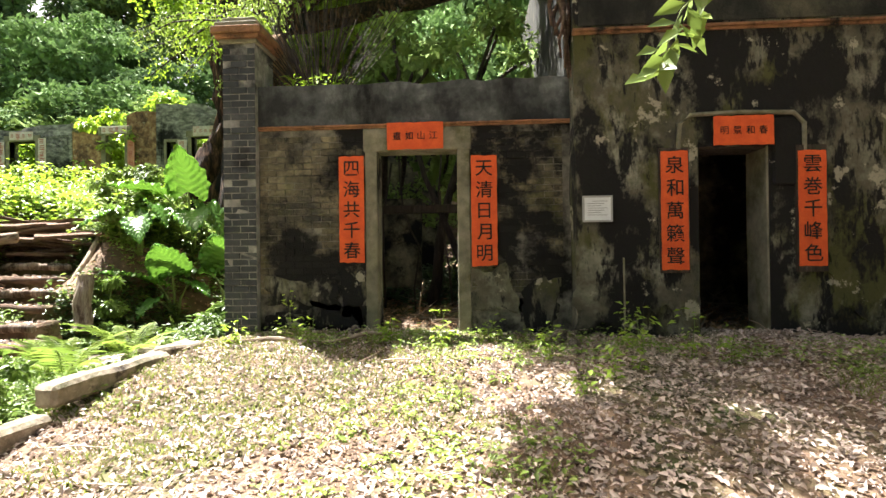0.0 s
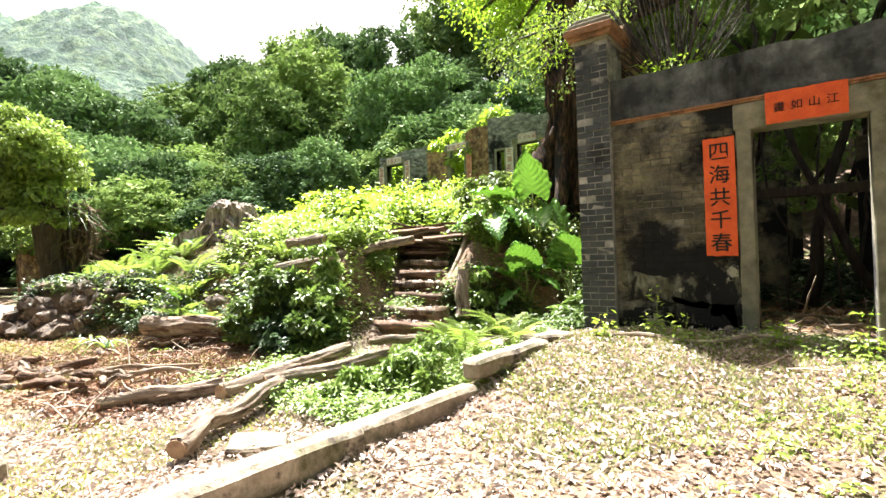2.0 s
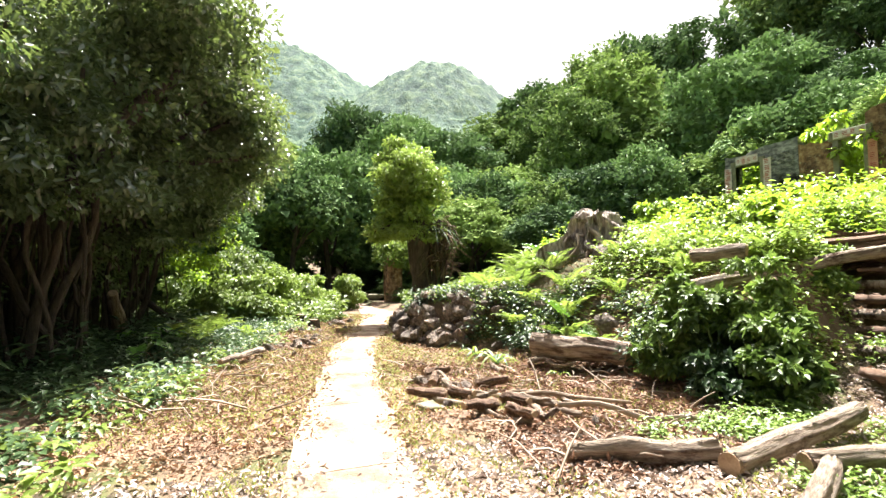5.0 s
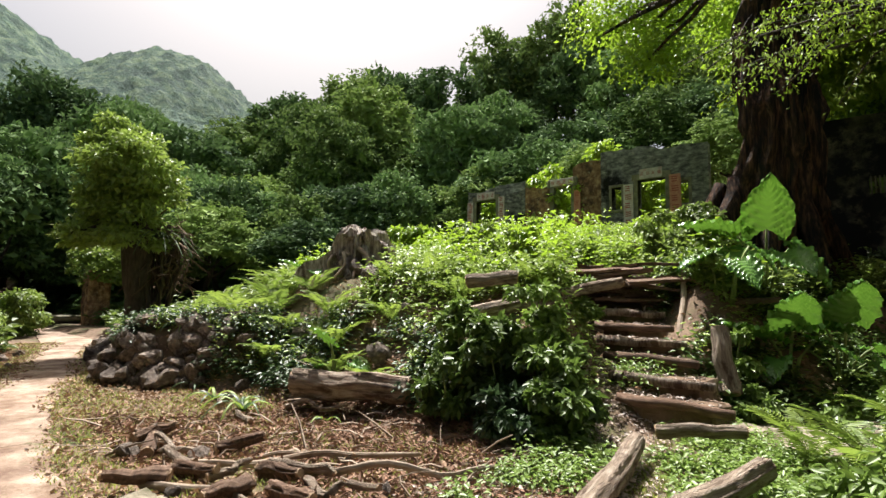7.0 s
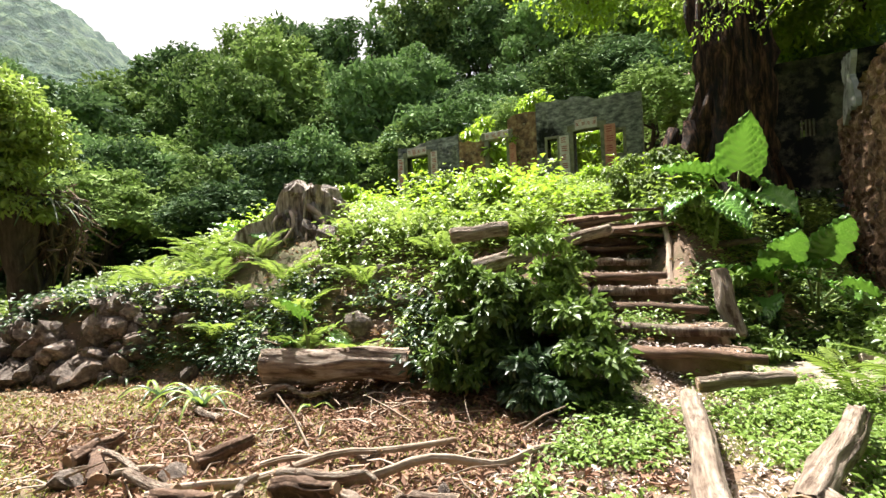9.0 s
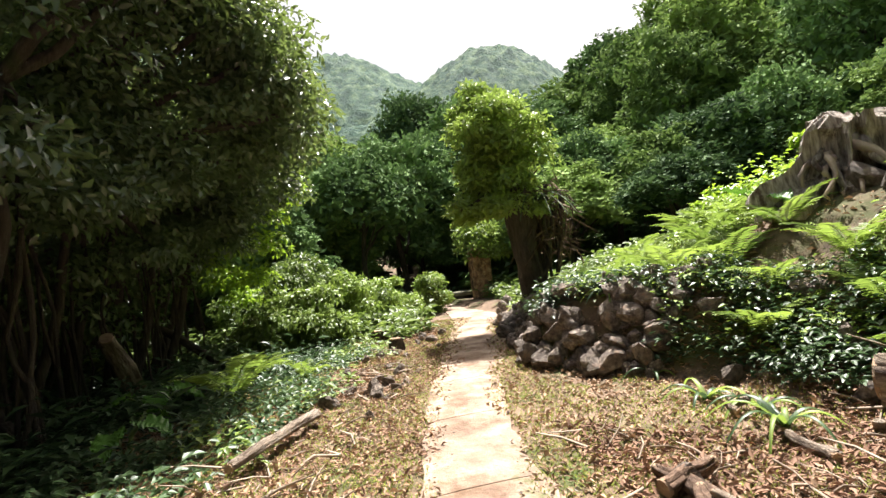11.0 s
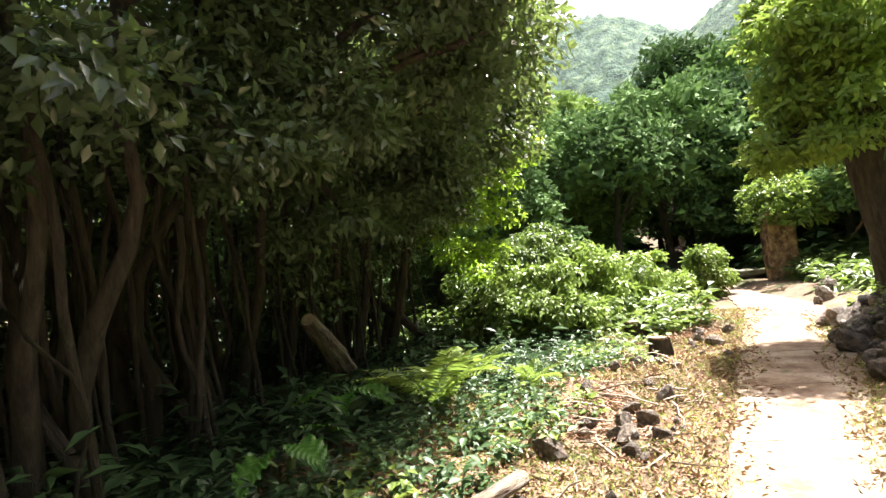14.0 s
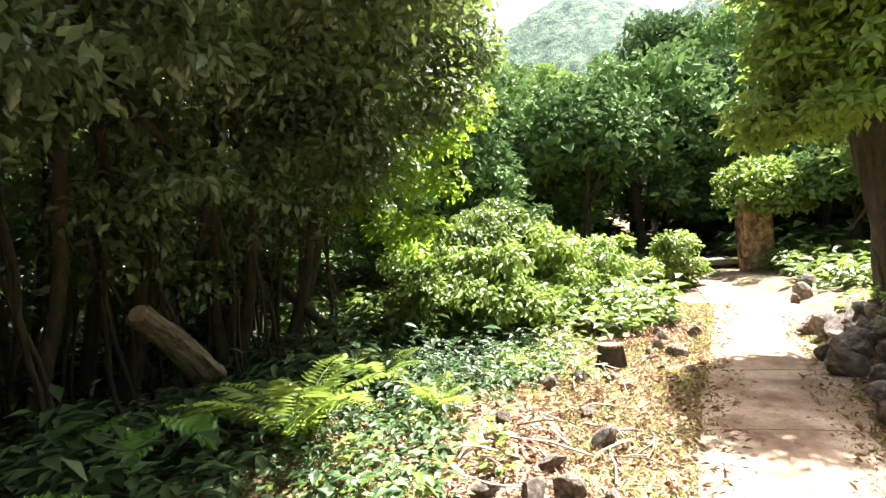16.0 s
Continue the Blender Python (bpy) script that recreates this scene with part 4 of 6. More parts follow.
for rowk, (dist, frac, step) in enumerate(((29, 0.60, 9.0), (37, 0.78, 7.5), (47, 0.92, 6.5), (58, 1.0, 5.6))):
    az = -38.0 + 3 * rowk
    while az < 128:
        a = radians(az + 1.6 * rng.normal())
        d = dist + 2.5 * rng.normal()
        x, y = -5 - d * math.sin(a), 2 + d * math.cos(a)
        el = float(skyline(math.degrees(a))) * frac + 1.5 * rng.normal()
        top = 1.6 + math.hypot(x + 5, y - 1) * math.tan(radians(el))
        if abs(y - float(path_mid(x))) > 3.2 and not (-19 < x < -5 and y < 22):
            forest_tree(x, y, top, 0.19 * dist + 1.5 + rng.random() * 2, "broad leafy forest tree on the wooded slope")
        az += step * (0.85 + 0.3 * rng.random())
# low bushy trees at the foot of the woods, and an added ring that closes the place behind
for x, y, top, w in ((-26, 11, 5.5, 6), (-25, 15, 6.5, 6), (-29, 13, 7.5, 6), (-31, 2.6, 8.0, 7), (-34, 5.0, 9.5, 8), (-36, 9.5, 10, 8), (-37, 13, 10, 8), (-27, -2.5, 7.5, 7), (-31, -2, 9, 8), (-19, 24, 10, 7), (-13.5, 22.5, 8.6, 5), (-7.5, 23, 9, 6), (-3, 19, 9, 7), (-1, 22, 12, 8),
                 (4, 17, 12, 8), (-24, 20, 8.5, 6), (-21.5, 12.5, 4.8, 5), (-40, 9.5, 9, 8), (-34, 1.2, 6.5, 6), (-38, 3.2, 8, 7), (-44, 7.0, 10, 8), (-48, 2.0, 11, 9), (-32, 11, 7, 6), (-27.5, 9.6, 4.6, 4)):
    forest_tree(x, y, top, w, "bushy young tree at the foot of the woods", "edge trees")
for x, y, top, w in ((-38, -1, 7, 7), (-42, 3, 8, 8), (-36, -4, 7, 7), (-37, 6.6, 5.5, 6), (-34.5, 8.6, 5, 5), (-33, 0.5, 5, 6), (-40, 5.5, 7, 7)):
    forest_tree(x, y, top, w, "low bushy tree in the dark woods", "edge trees", 1)
# unseen trees by the yard are added to keep sky light off the house
for x, y, top, w in ((4, -6.5, 12, 9), (-2.5, -7.5, 12, 9), (9.5, -4, 13, 9), (11, 3, 13, 9), (-7.5, -8.5, 10, 8), (10, -14, 10, 10), (2, -16, 11, 11), (-6, -16, 11, 11), (-15, -13.5, 9, 9), (-21, -11, 9, 8), (-24, -6.5, 8, 7), (16, -4, 11, 10), (17, 6, 12, 10), (14, 14, 13, 10), (-11, -12, 9, 8), (-28, -8, 9, 8)):
    forest_tree(x, y, top, w, "tree added to close off the shaded side of the yard", "edge trees")


def big_tree(name, x, y, label, stems, clumps, per, leaf, material, bark, roots=0, seed=1, width=0.5, twigs=26, core=0):
    """A grown tree: stems as (points, radii), hanging roots, limbs into the clumps, and a crown of single leaves."""
    ob = thing(name, pose(x, y, gz(x, y)), label, "tree", "")
    off = Vector((x, y, gz(x, y)))
    for pts, radii in stems:
        bm = bmesh.new()
        tube(bm, [Vector(p) - off for p in pts], radii, 72 if radii[0] > 0.6 else 12, 0.28, True, 0.3 if radii[0] > 0.6 else 0.0)
        part("trunk", bm, bark, ob, smooth=radii[0] < 0.6)
    tops = [Vector(s[0][-1]) for s in stems]
    for k, c in enumerate(clumps[:: max(1, len(clumps) // twigs)]):
        q = Vector(c[:3])
        p = min(tops, key=lambda t: (t - q).length)
        bm = bmesh.new()
        L = (p - q).length
        tube(bm, [v - off for v in bent(p, q, 6, 0.12 * L, seed + k)], [0.03 + 0.012 * L * (1 - f / 6) for f in range(6)], 6, 0.2)
        part("branch", bm, bark, ob, smooth=True)
    for k in range(roots):
        s = stems[k % len(stems)][0]
        b = Vector(s[0])
        a = k * 2.4 + seed
        wr = 0.35 if name == "path_tree" else 0.9
        t = b + Vector((math.cos(a) * wr, math.sin(a) * wr * 0.8, 2.2 + 1.6 * ((k * 0.37) % 1)))
        e = b + Vector((math.cos(a + 0.4) * wr, math.sin(a + 0.4) * wr * 0.8, -0.1))
        e.z = gz(e.x, e.y) - 0.05
        bm = bmesh.new()
        tube(bm, [v - off for v in bent(t, e, 9, 0.35 * wr, seed * 5 + k)], [0.014 + 0.02 * ((k * 0.61) % 1)] * 9, 6, 0.3)
        part("aerial_root", bm, bark, ob, "", True)
    cm = crown_mesh("crown", [(c[0] - off.x, c[1] - off.y, c[2] - off.z, c[3], c[4], c[5]) for c in clumps], per, leaf, width, 0.75, 0.5, 0.5, core)
    part("crown", cm, material, ob)
    return ob


def cloud(n, cx, cy, cz, rx, ry, rz, size):
    out = []
    while len(out) < n:
        p = rng.random(3) * 2 - 1
        r = np.linalg.norm(p)
        if 0.45 < r < 1:
            s = size * (0.7 + 0.6 * rng.random())
            out.append((cx + p[0] * rx, cy + p[1] * ry, cz + p[2] * rz, s, s, s * 0.7))
    return out


# the dark thicket of figs along the path
def fig(x, y, cx, cy, cz, r, n, seed, lean, roots, label, over=()):
    z = gz(x, y)
    stems = []
    for k in range(7):
        a = seed + k * 1.7
        bx, by = x + 0.75 * math.cos(a), y + 0.4 * math.sin(a)
        tx, ty = bx + lean[0] * (0.6 + 0.3 * k) + 0.7 * math.cos(a), by + lean[1] + 0.6 * math.sin(a)
        stems.append((bent((bx, by, z - 0.1), (tx, ty, z + 3.6), 9, 0.35, seed + k), [0.12, 0.085, 0.072, 0.064, 0.057, 0.053, 0.05, 0.046, 0.04]))
    cl = cloud(n, cx, cy, cz, r, r * 0.85, 3.2, 0.85) + cloud(n // 3, cx, cy - 0.9, 2.3, r, 1.3, 1.3, 0.6) + cloud(n // 3, cx, cy + 1.1, 3.3, r, 0.8, 1.0, 0.5) + list(over)
    return big_tree("fig_tree", x, y, label, stems, cl, 500, 0.12, m_dark, m_bark, roots, seed, 0.48, 26)


fig(-12.0, -3.5, -11.6, -3.7, 5.2, 3.4, 52, 1, (0.1, 0.3), 34, "many-stemmed fig tree with hanging roots in deep shade", cloud(30, -12.6, -1.2, 5.7, 2.2, 1.0, 1.2, 0.7))
fig(-14.7, -3.8, -14.8, -3.1, 5.5, 3.3, 54, 5, (-0.1, 0.5), 32, "many-stemmed fig tree with dark glossy leaves", cloud(38, -15.2, -0.6, 4.9, 2.3, 1.0, 1.3, 0.6))
fig(-17.2, -3.1, -17.6, -2.7, 5.0, 3.0, 50, 9, (-0.2, 0.6), 28, "leaning fig tree overhanging the path", cloud(18, -17.6, -0.6, 4.4, 1.7, 0.9, 1.2, 0.55))
fig(-9.6, -6.6, -8.8, -6.2, 6.8, 3.6, 46, 13, (0.2, 0.3), 6, "dense dark fig tree behind the thicket")
fig(-19.8, -5.0, -20.3, -4.2, 5.0, 3.0, 34, 17, (0, 0.4), 4, "dense fig tree at the end of the thicket")
for x, y, top, w in ((-10, -9, 5.5, 6), (-13.5, -8.2, 5.0, 5.5), (-16.5, -7.6, 5.2, 5.5), (-19.5, -7.4, 5.5, 5.5), (-7, -10, 6, 6), (-22.5, -6.4, 5.5, 5.5), (-24.5, -3.6, 5, 5), (-12, -10.5, 6.5, 6), (-15, -10, 6.5, 6), (-26, -1.0, 4.5, 4.5)):
    forest_tree(x, y, top, w, "low dense tree closing the thicket", "thicket trees", 1)
stuff("thicket_foliage", crown_mesh("thicket_foliage", cloud(60, -14.5, -7.0, 1.5, 8.5, 0.8, 1.6, 0.9), 210, 0.24, 0.45, 0.9, 0.5, 0.4), m_dark, "dense dark leaves closing the thicket behind the stems", "foliage")
# dark leaves added where the gap holds only deep shade
stuff("gap_foliage", crown_mesh("gap_foliage", cloud(12, -3.6, 13.9, 1.6, 1.1, 0.5, 0.9, 0.5), 160, 0.16, 0.45, 0.9, 0.5, 0.4), m_dark, "dark leaves added to deepen the shade beside the great tree", "foliage")
# brighter leaf colour along the rim stands in for backlight
sun_coloured_rim = stuff("sunlit_foliage", crown_mesh("sunlit_foliage", cloud(16, -19.2, -1.4, 3.4, 1.5, 1.2, 2.2, 0.55), 260, 0.14, 0.5, 0.8, 0.5, 0.5), m_bright, "thicket rim leaves whose bright colour stands for backlight", "foliage")
log("broken_branch", (-15.65, -2.65, 0.4), (-14.6, -2.6, 1.26), 0.15, 0.095, "broken bough with a pale torn end in the thicket", m_log, "branch", seed=3)
log("slanting_branch", (-17.05, -1.45, 0.3), (-17.6, -3.6, 1.75), 0.075, 0.06, "thin dark trunk leaning into the thicket", m_bark, "branch", seed=5)
log("bent_root", (-13.15, -2.9, 0.22), (-12.6, -4.2, 2.3), 0.07, 0.06, "bent bare stem arching out of the thicket", m_bark, "branch", seed=8, bend=0.5)
log("bent_root", (-11.7, -2.6, 0.2), (-11.9, -3.9, 2.5), 0.045, 0.05, "thin bare stem rising into the thicket", m_bark, "branch", seed=11, bend=0.5)

# the leaning tree beside the path
tz = gz(-17.6, 5.15)
st = [(bent((-17.6, 5.15, tz - 0.2), (-17.2, 4.8, tz + 2.9), 14, 0.12, 2), [float(r) for r in np.interp(np.linspace(0, 1, 14), [0, 0.12, 0.4, 0.7, 0.9, 1], [0.42, 0.3, 0.26, 0.34, 0.36, 0.15])])]
cl = cloud(30, -17.5, 4.5, tz + 3.6, 1.1, 1.3, 1.3, 0.45) + cloud(14, -17.5, 4.5, tz + 3.5, 0.6, 0.7, 0.7, 0.5) + cloud(8, -17.4, 4.1, tz + 2.5, 0.7, 0.7, 0.6, 0.36) + cloud(9, -17.3, 4.9, tz + 2.4, 0.6, 0.7, 0.6, 0.36) + cloud(6, -17.6, 4.6, tz + 4.8, 0.6, 0.6, 0.4, 0.3)
ptree = big_tree("path_tree", -17.6, 5.15, "small round-crowned tree with a root-draped trunk beside the path", st, cl, 330, 0.13, m_herb, m_bark, 20, 23, 0.5, 12)
V, F = [], []
for k in range(26):
    a = k * 2.4
    base = np.array([0.5 + 0.12 * math.cos(a), 0.1 + 0.12 * math.sin(a), 2.35 + 0.03 * (k % 5)])
    L = 0.55 + 0.5 * ((k * 0.61) % 1)
    for j in range(7):
        f = j / 6
        c = base + np.array([math.cos(a) * L * f, math.sin(a) * L * f, 0.4 * f - 0.95 * L * f * f])
        w = 0.035 * (1 - 0.8 * f)
        V += [c + np.array([-math.sin(a), math.cos(a), 0]) * w, c - np.array([-math.sin(a), math.cos(a), 0]) * w]
        if j:
            o = len(V)
            F.append((o - 4, o - 3, o - 1, o - 2))
part("epiphyte", mesh_np("epiphyte", V, F), m_shaded_herb, ptree, "strap-leaved plant perched on the trunk")
n = 420
a = rng.random(n) * 6.283
q = rng.random(n) ** 0.5
P = np.stack([0.2 + 0.6 * q * np.cos(a), 0.35 + 0.7 * q * np.sin(a), 1.5 + 1.5 * rng.random(n) - 0.4 * q], axis=1)
D = unit(n) * 0.9 + np.array([0, 0, -0.75])
part("dead_fronds", mesh_np("dead_fronds", *leaf_quads(P, D, unit(n), 0.2 + 0.5 * rng.random(n), 0.018 + 0.03 * rng.random(n))), m_tangle, ptree, "tangle of hanging dead fronds and roots")
for k in range(16):
    a = k * 2.4
    bm = bmesh.new()
    tube(bm, bent((0.2 + 0.4 * math.cos(a), 0.3 + 0.5 * math.sin(a), 2.7 - 0.05 * k), (0.15 + 0.3 * math.cos(a), 0.1 + 0.3 * math.sin(a), 0.0), 8, 0.3, 140 + k), [0.05, 0.05, 0.045, 0.045, 0.04, 0.04, 0.035, 0.03], 6, 0.3)
    part("aerial_root", bm, m_bark, ptree, "", True)
# the great tree behind the ruined house
bz = gz(-5.3, 12.3)
st = [(bent((-5.3, 12.3, bz - 0.4), (-4.7, 12.0, bz + 6.5), 28, 0.35, 6), [float(r) for r in np.interp(np.linspace(0, 1, 28), [0, 0.1, 0.3, 0.85, 1], [1.05, 0.8, 0.68, 0.6, 0.42])]),
      (bent((-4.9, 12.3, bz + 4.4), (-1.2, 10.8, bz + 6.0), 7, 0.4, 12), [0.42, 0.36, 0.3, 0.26, 0.2, 0.15, 0.1]),
      (bent((-4.8, 12.4, bz + 4.8), (0.8, 10.0, bz + 4.4), 8, 0.5, 15), [0.3, 0.26, 0.22, 0.19, 0.16, 0.13, 0.1, 0.06])]
# unseen clumps over the yard, and those over the court, are added for shade
cl = cloud(28, -6.0, 16.0, bz + 8.3, 4.5, 2.8, 2.4, 1.2) + cloud(28, 1.2, 8.4, 9.0, 4.0, 2.2, 1.5, 0.9) + cloud(20, -3.8, 15.2, 7.4, 2.2, 1.6, 1.0, 1.1) + cloud(16, -3.0, 12.0, 7.9, 2.2, 1.7, 0.8, 0.85) + cloud(7, -2.2, 6.2, 9.4, 1.8, 1.4, 0.6, 0.45)
great = big_tree("great_tree", -5.3, 12.3, "huge old tree with red-brown flaking bark towering over the ruin", st, cl, 720, 0.17, m_bright, m_redbark, 0, 31, 0.5, 40)
for k in range(9):
    a = k * 0.7
    bm = bmesh.new()
    tube(bm, bent((0.75 * math.cos(a), 0.75 * math.sin(a), 1.8), (1.5 * math.cos(a), 1.4 * math.sin(a), -0.3), 6, 0.25, 40 + k), [0.14, 0.15, 0.17, 0.17, 0.14, 0.08], 8, 0.3)
    part("buttress_root", bm, m_redbark, great, "", True)
# leafy boughs that hang from the wall top before the great tree
bough = thing("hanging_boughs", pose(-2.6, 8.3, 4.6), "thin drooping boughs with small leaves over the ruin's wall", "branches")
for k, (ex, ey, ez) in enumerate(((-2.0, 0.5, 0.05), (-3.0, 0.7, 0.75), (-1.3, 0.3, -0.35), (-2.4, 1.1, 1.3), (-1.0, 0.2, 0.9), (-3.5, 1.3, 1.2), (-1.6, -0.2, 0.4), (-2.6, 0.2, 0.35), (-0.6, -0.4, 0.6), (-2.9, 0.9, 0.2))):
    pts = bent((0.2, 0, 0), (ex, ey, ez), 10, 0.5, 90 + k)
    pts = [p + Vector((0, 0, 0.55 * math.sin(math.pi * q / 9))) for q, p in enumerate(pts)]
    bm = bmesh.new()
    tube(bm, pts, [0.035 - 0.003 * q for q in range(10)], 6, 0.2)
    part("bough", bm, m_bark, bough, "", True)
    n = 300
    f = 2 + 7 * rng.random(n)
    i0 = np.minimum(f.astype(int), 8)
    A = np.array([tuple(p) for p in pts])
    P = A[i0] + (A[i0 + 1] - A[i0]) * (f - i0)[:, None] + rng.normal(size=(n, 3)) * 0.09
    D = unit(n)
    D[:, 2] -= 0.9
    part("leaves", mesh_np("leaves", *leaf_quads(P, D, unit(n) + np.array([-0.4, 0, 0.6]), 0.06 + 0.04 * rng.random(n), 0.022 + 0.012 * rng.random(n))), m_herb if k % 3 else m_bright, bough)
# a house in deep shade behind the great tree
shaded = thing("shaded_house", pose(-2.6, 14.6, 0.3), "dark brick house wall in deep shade behind the great tree", "house")
for a in ((-2.1, -0.95, 0, 5.5), (-0.65, 2.0, 0, 5.5), (-0.95, -0.65, 0, 3.7), (-0.95, -0.65, 4.1, 5.5)):
    block("wall", a[0], a[1], 0, 0.3, a[2], a[3], m_brick, shaded)
for q in range(4):
    block("window_bar", -0.93 + 0.075 * q, -0.9 + 0.075 * q, 0.02, 0.06, 3.7, 4.1, m_granite, shaded, "stone window bar")
# shrubs and vines behind the parapet
clb = cloud(22, -0.2, 10.6, 4.6, 2.6, 1.6, 1.6, 0.6) + cloud(10, -0.3, 12.6, 2.2, 2.0, 0.8, 1.4, 0.6)
big_tree("courtyard_tree", -0.4, 10.2, "tangled dark tree growing inside the roofless house", [(bent((-0.5, 10.2, 0.4), (0.4, 10.4, 4.6), 7, 0.4, 3), [0.12, 0.1, 0.09, 0.08, 0.07, 0.06, 0.05]), (bent((0.6, 10.3, 0.4), (-1.0, 9.8, 4.4), 7, 0.5, 4), [0.08, 0.07, 0.06, 0.06, 0.05, 0.05, 0.04])], clb, 260, 0.13, m_forest_b, m_bark, 8, 37, 0.5, 26, 8)
shrub = thing("wall_shrub", pose(-1.9, 7.55, 3.75), "fan of thin bare stems sprouting on the parapet", "shrub")
for k in range(84):
    a = radians(-52 + 104 * ((k * 0.618) % 1))
    L = 1.1 + 1.0 * ((k * 0.37) % 1)
    bm = bmesh.new()
    tube(bm, bent((0.02 * k % 0.2, 0.1 * math.sin(k), -0.25), (L * math.sin(a), 0.25 * math.sin(k * 2.1), L * math.cos(a)), 5, 0.1, k), [0.012, 0.01, 0.008, 0.006, 0.003], 5)
    part("stem", bm, m_bark, shrub)
V, F = herbs(np.stack([rng.normal(size=60) * 0.35, rng.normal(size=60) * 0.1, np.full(60, -0.02)], axis=1), 9, 0.3, 0.08)
part("leaves", mesh_np("leaves", V, F), m_bright, shrub)
fr = thing("fig_roots", pose(1.72, 6.8, 3.6), "reddish fig roots clinging to the wall corner", "roots")
for k in range(9):
    bm = bmesh.new()
    tube(bm, bent((0.1 - 0.05 * k, 0.25, 1.9 - 0.03 * k), (-0.04 * k, 0.0 + 0.03 * (k % 3), -0.3 + 0.14 * k), 8, 0.2, 60 + k), [0.03, 0.032, 0.035, 0.035, 0.03, 0.025, 0.02, 0.012], 7, 0.3)
    part("root", bm, m_plank, fr, "", True)
# the leafy twig that hangs before the tall house
tw = thing("hanging_twig", pose(1.12, 1.98, 2.2) @ Matrix.Diagonal((0.42, 0.42, 0.42, 1)), "leafy green twig hanging from above the yard", "twig")
bm = bmesh.new()
tube(bm, bent((0.35, 0.0, 0.9), (-0.35, 0.0, -0.25), 8, 0.12, 5), [0.012, 0.011, 0.01, 0.009, 0.008, 0.006, 0.004, 0.002], 6)
part("stem", bm, m_stem, tw)
n = 36
f = np.linspace(0.3, 1, n)
P = np.stack([0.35 - 0.7 * f + 0.05 * rng.normal(size=n), 0.06 * rng.normal(size=n), 0.9 - 1.15 * f], axis=1)
D = np.stack([rng.normal(size=n) * 0.7 - 0.2, rng.normal(size=n) * 0.5, -0.5 + 0.4 * rng.normal(size=n)], axis=1)
V, F = leaf_quads(P, D, unit(n) * 0.6 + np.array([0, -0.6, 0.6]), 0.17 + 0.1 * rng.random(n), 0.09 + 0.04 * rng.random(n), 0.15)
part("leaves", mesh_np("leaves", V, F), m_herb, tw)

# ---- stump, logs and timber ----
sx, sy = -11.35, 6.75
sz = gz(sx, sy)
stump = thing("tree_stump", pose(sx, sy, sz), "large weathered grey stump with tangled bare roots", "stump")
bm = bmesh.new()
zs = np.linspace(-0.3, 0.95, 18)
tube(bm, [(0.1 * z, 0.03 * math.sin(z * 5), z) for z in zs], [float(r) for r in np.interp(zs, [-0.3, 0.0, 0.25, 0.6, 0.9, 0.95], [0.85, 0.66, 0.48, 0.38, 0.33, 0.22])], 56, 0.55, True, 0.55)
for v in bm.verts:
    if v.co.z > 0.7:
        v.co.z += 0.16 * noise.noise(v.co * 6) - 0.12 * abs(v.co.y)
part("trunk", bm, m_stumpwood, stump)
for k in range(44):
    a = k * 2.4
    r = 0.42 + 0.4 * ((k * 0.37) % 1)
    bm = bmesh.new()
    z0 = 0.2 + 0.55 * ((k * 0.71) % 1)
    tube(bm, bent((0.36 * math.cos(a), 0.36 * math.sin(a), z0), (r * 1.3 * math.cos(a + 0.25), r * 1.2 * math.sin(a + 0.25), -0.1), 9, 0.3, 80 + k), [0.05, 0.046, 0.045, 0.04, 0.036, 0.03, 0.026, 0.02, 0.01], 7, 0.5)
    part("root", bm, m_stumpwood if k % 2 else m_twig, stump, "", True)

log("fallen_log", (-9.32, 3.95, 0.52), (-7.9, 4.52, 0.5), 0.16, 0.15, "thick weathered log on brown debris below the bank", seed=2, group="felled logs")
log("fallen_log", (-7.9, 5.1, 1.3), (-6.55, 7.6, 1.85), 0.095, 0.08, "long slanting log on the grassy bank", seed=4, group="felled logs")
log("fallen_log", (-8.12, 5.92, 1.82), (-7.5, 6.25, 1.88), 0.09, 0.09, "short log on top of the bank", seed=6, group="felled logs")
log("fallen_log", (-5.12, 2.85, 0.24), (-5.4, 4.8, 0.34), 0.09, 0.075, "pale cracked log on mossy grass", seed=7, group="felled logs")
log("fallen_log", (-5.35, 5.2, 0.36), (-4.65, 5.45, 0.42), 0.06, 0.05, "thin pale log among weeds", seed=9, group="felled logs")
log("fallen_log", (-5.8, 2.0, 0.22), (-5.35, 3.0, 0.25), 0.075, 0.075, "short dark log lying on dry leaves", seed=12, group="felled logs")
log("fallen_log", (-3.95, 1.85, 0.24), (-4.75, 3.3, 0.32), 0.08, 0.06, "bent log lying on dry leaves by the kerb", seed=13, group="felled logs", bend=0.25)
log("fallen_log", (-4.8, 3.15, 0.3), (-4.38, 4.5, 0.4), 0.085, 0.07, "pale log half hidden by herbs", seed=14, group="felled logs")
log("fallen_log", (-12.3, 0.15, 0.27), (-10.9, -0.5, 0.3), 0.05, 0.04, "thin bleached branch at the path's edge", seed=16, group="felled logs")
log("upright_log", (-5.05, 7.05, 0.5), (-5.2, 7.3, 1.25), 0.11, 0.1, "short log leaning upright beside the steps", seed=18)
log("leaning_post", (-5.75, 7.55, 0.95), (-5.94, 8.75, 2.15), 0.045, 0.04, "thin pale pole leaning against the timber", m_twig, "post", seed=19, bend=0.05)
log("cut_stump", (-7.3, 10.5, 2.3), (-7.3, 10.5, 2.75), 0.14, 0.13, "short sawn stump on the terrace", seed=21, bend=0.0)
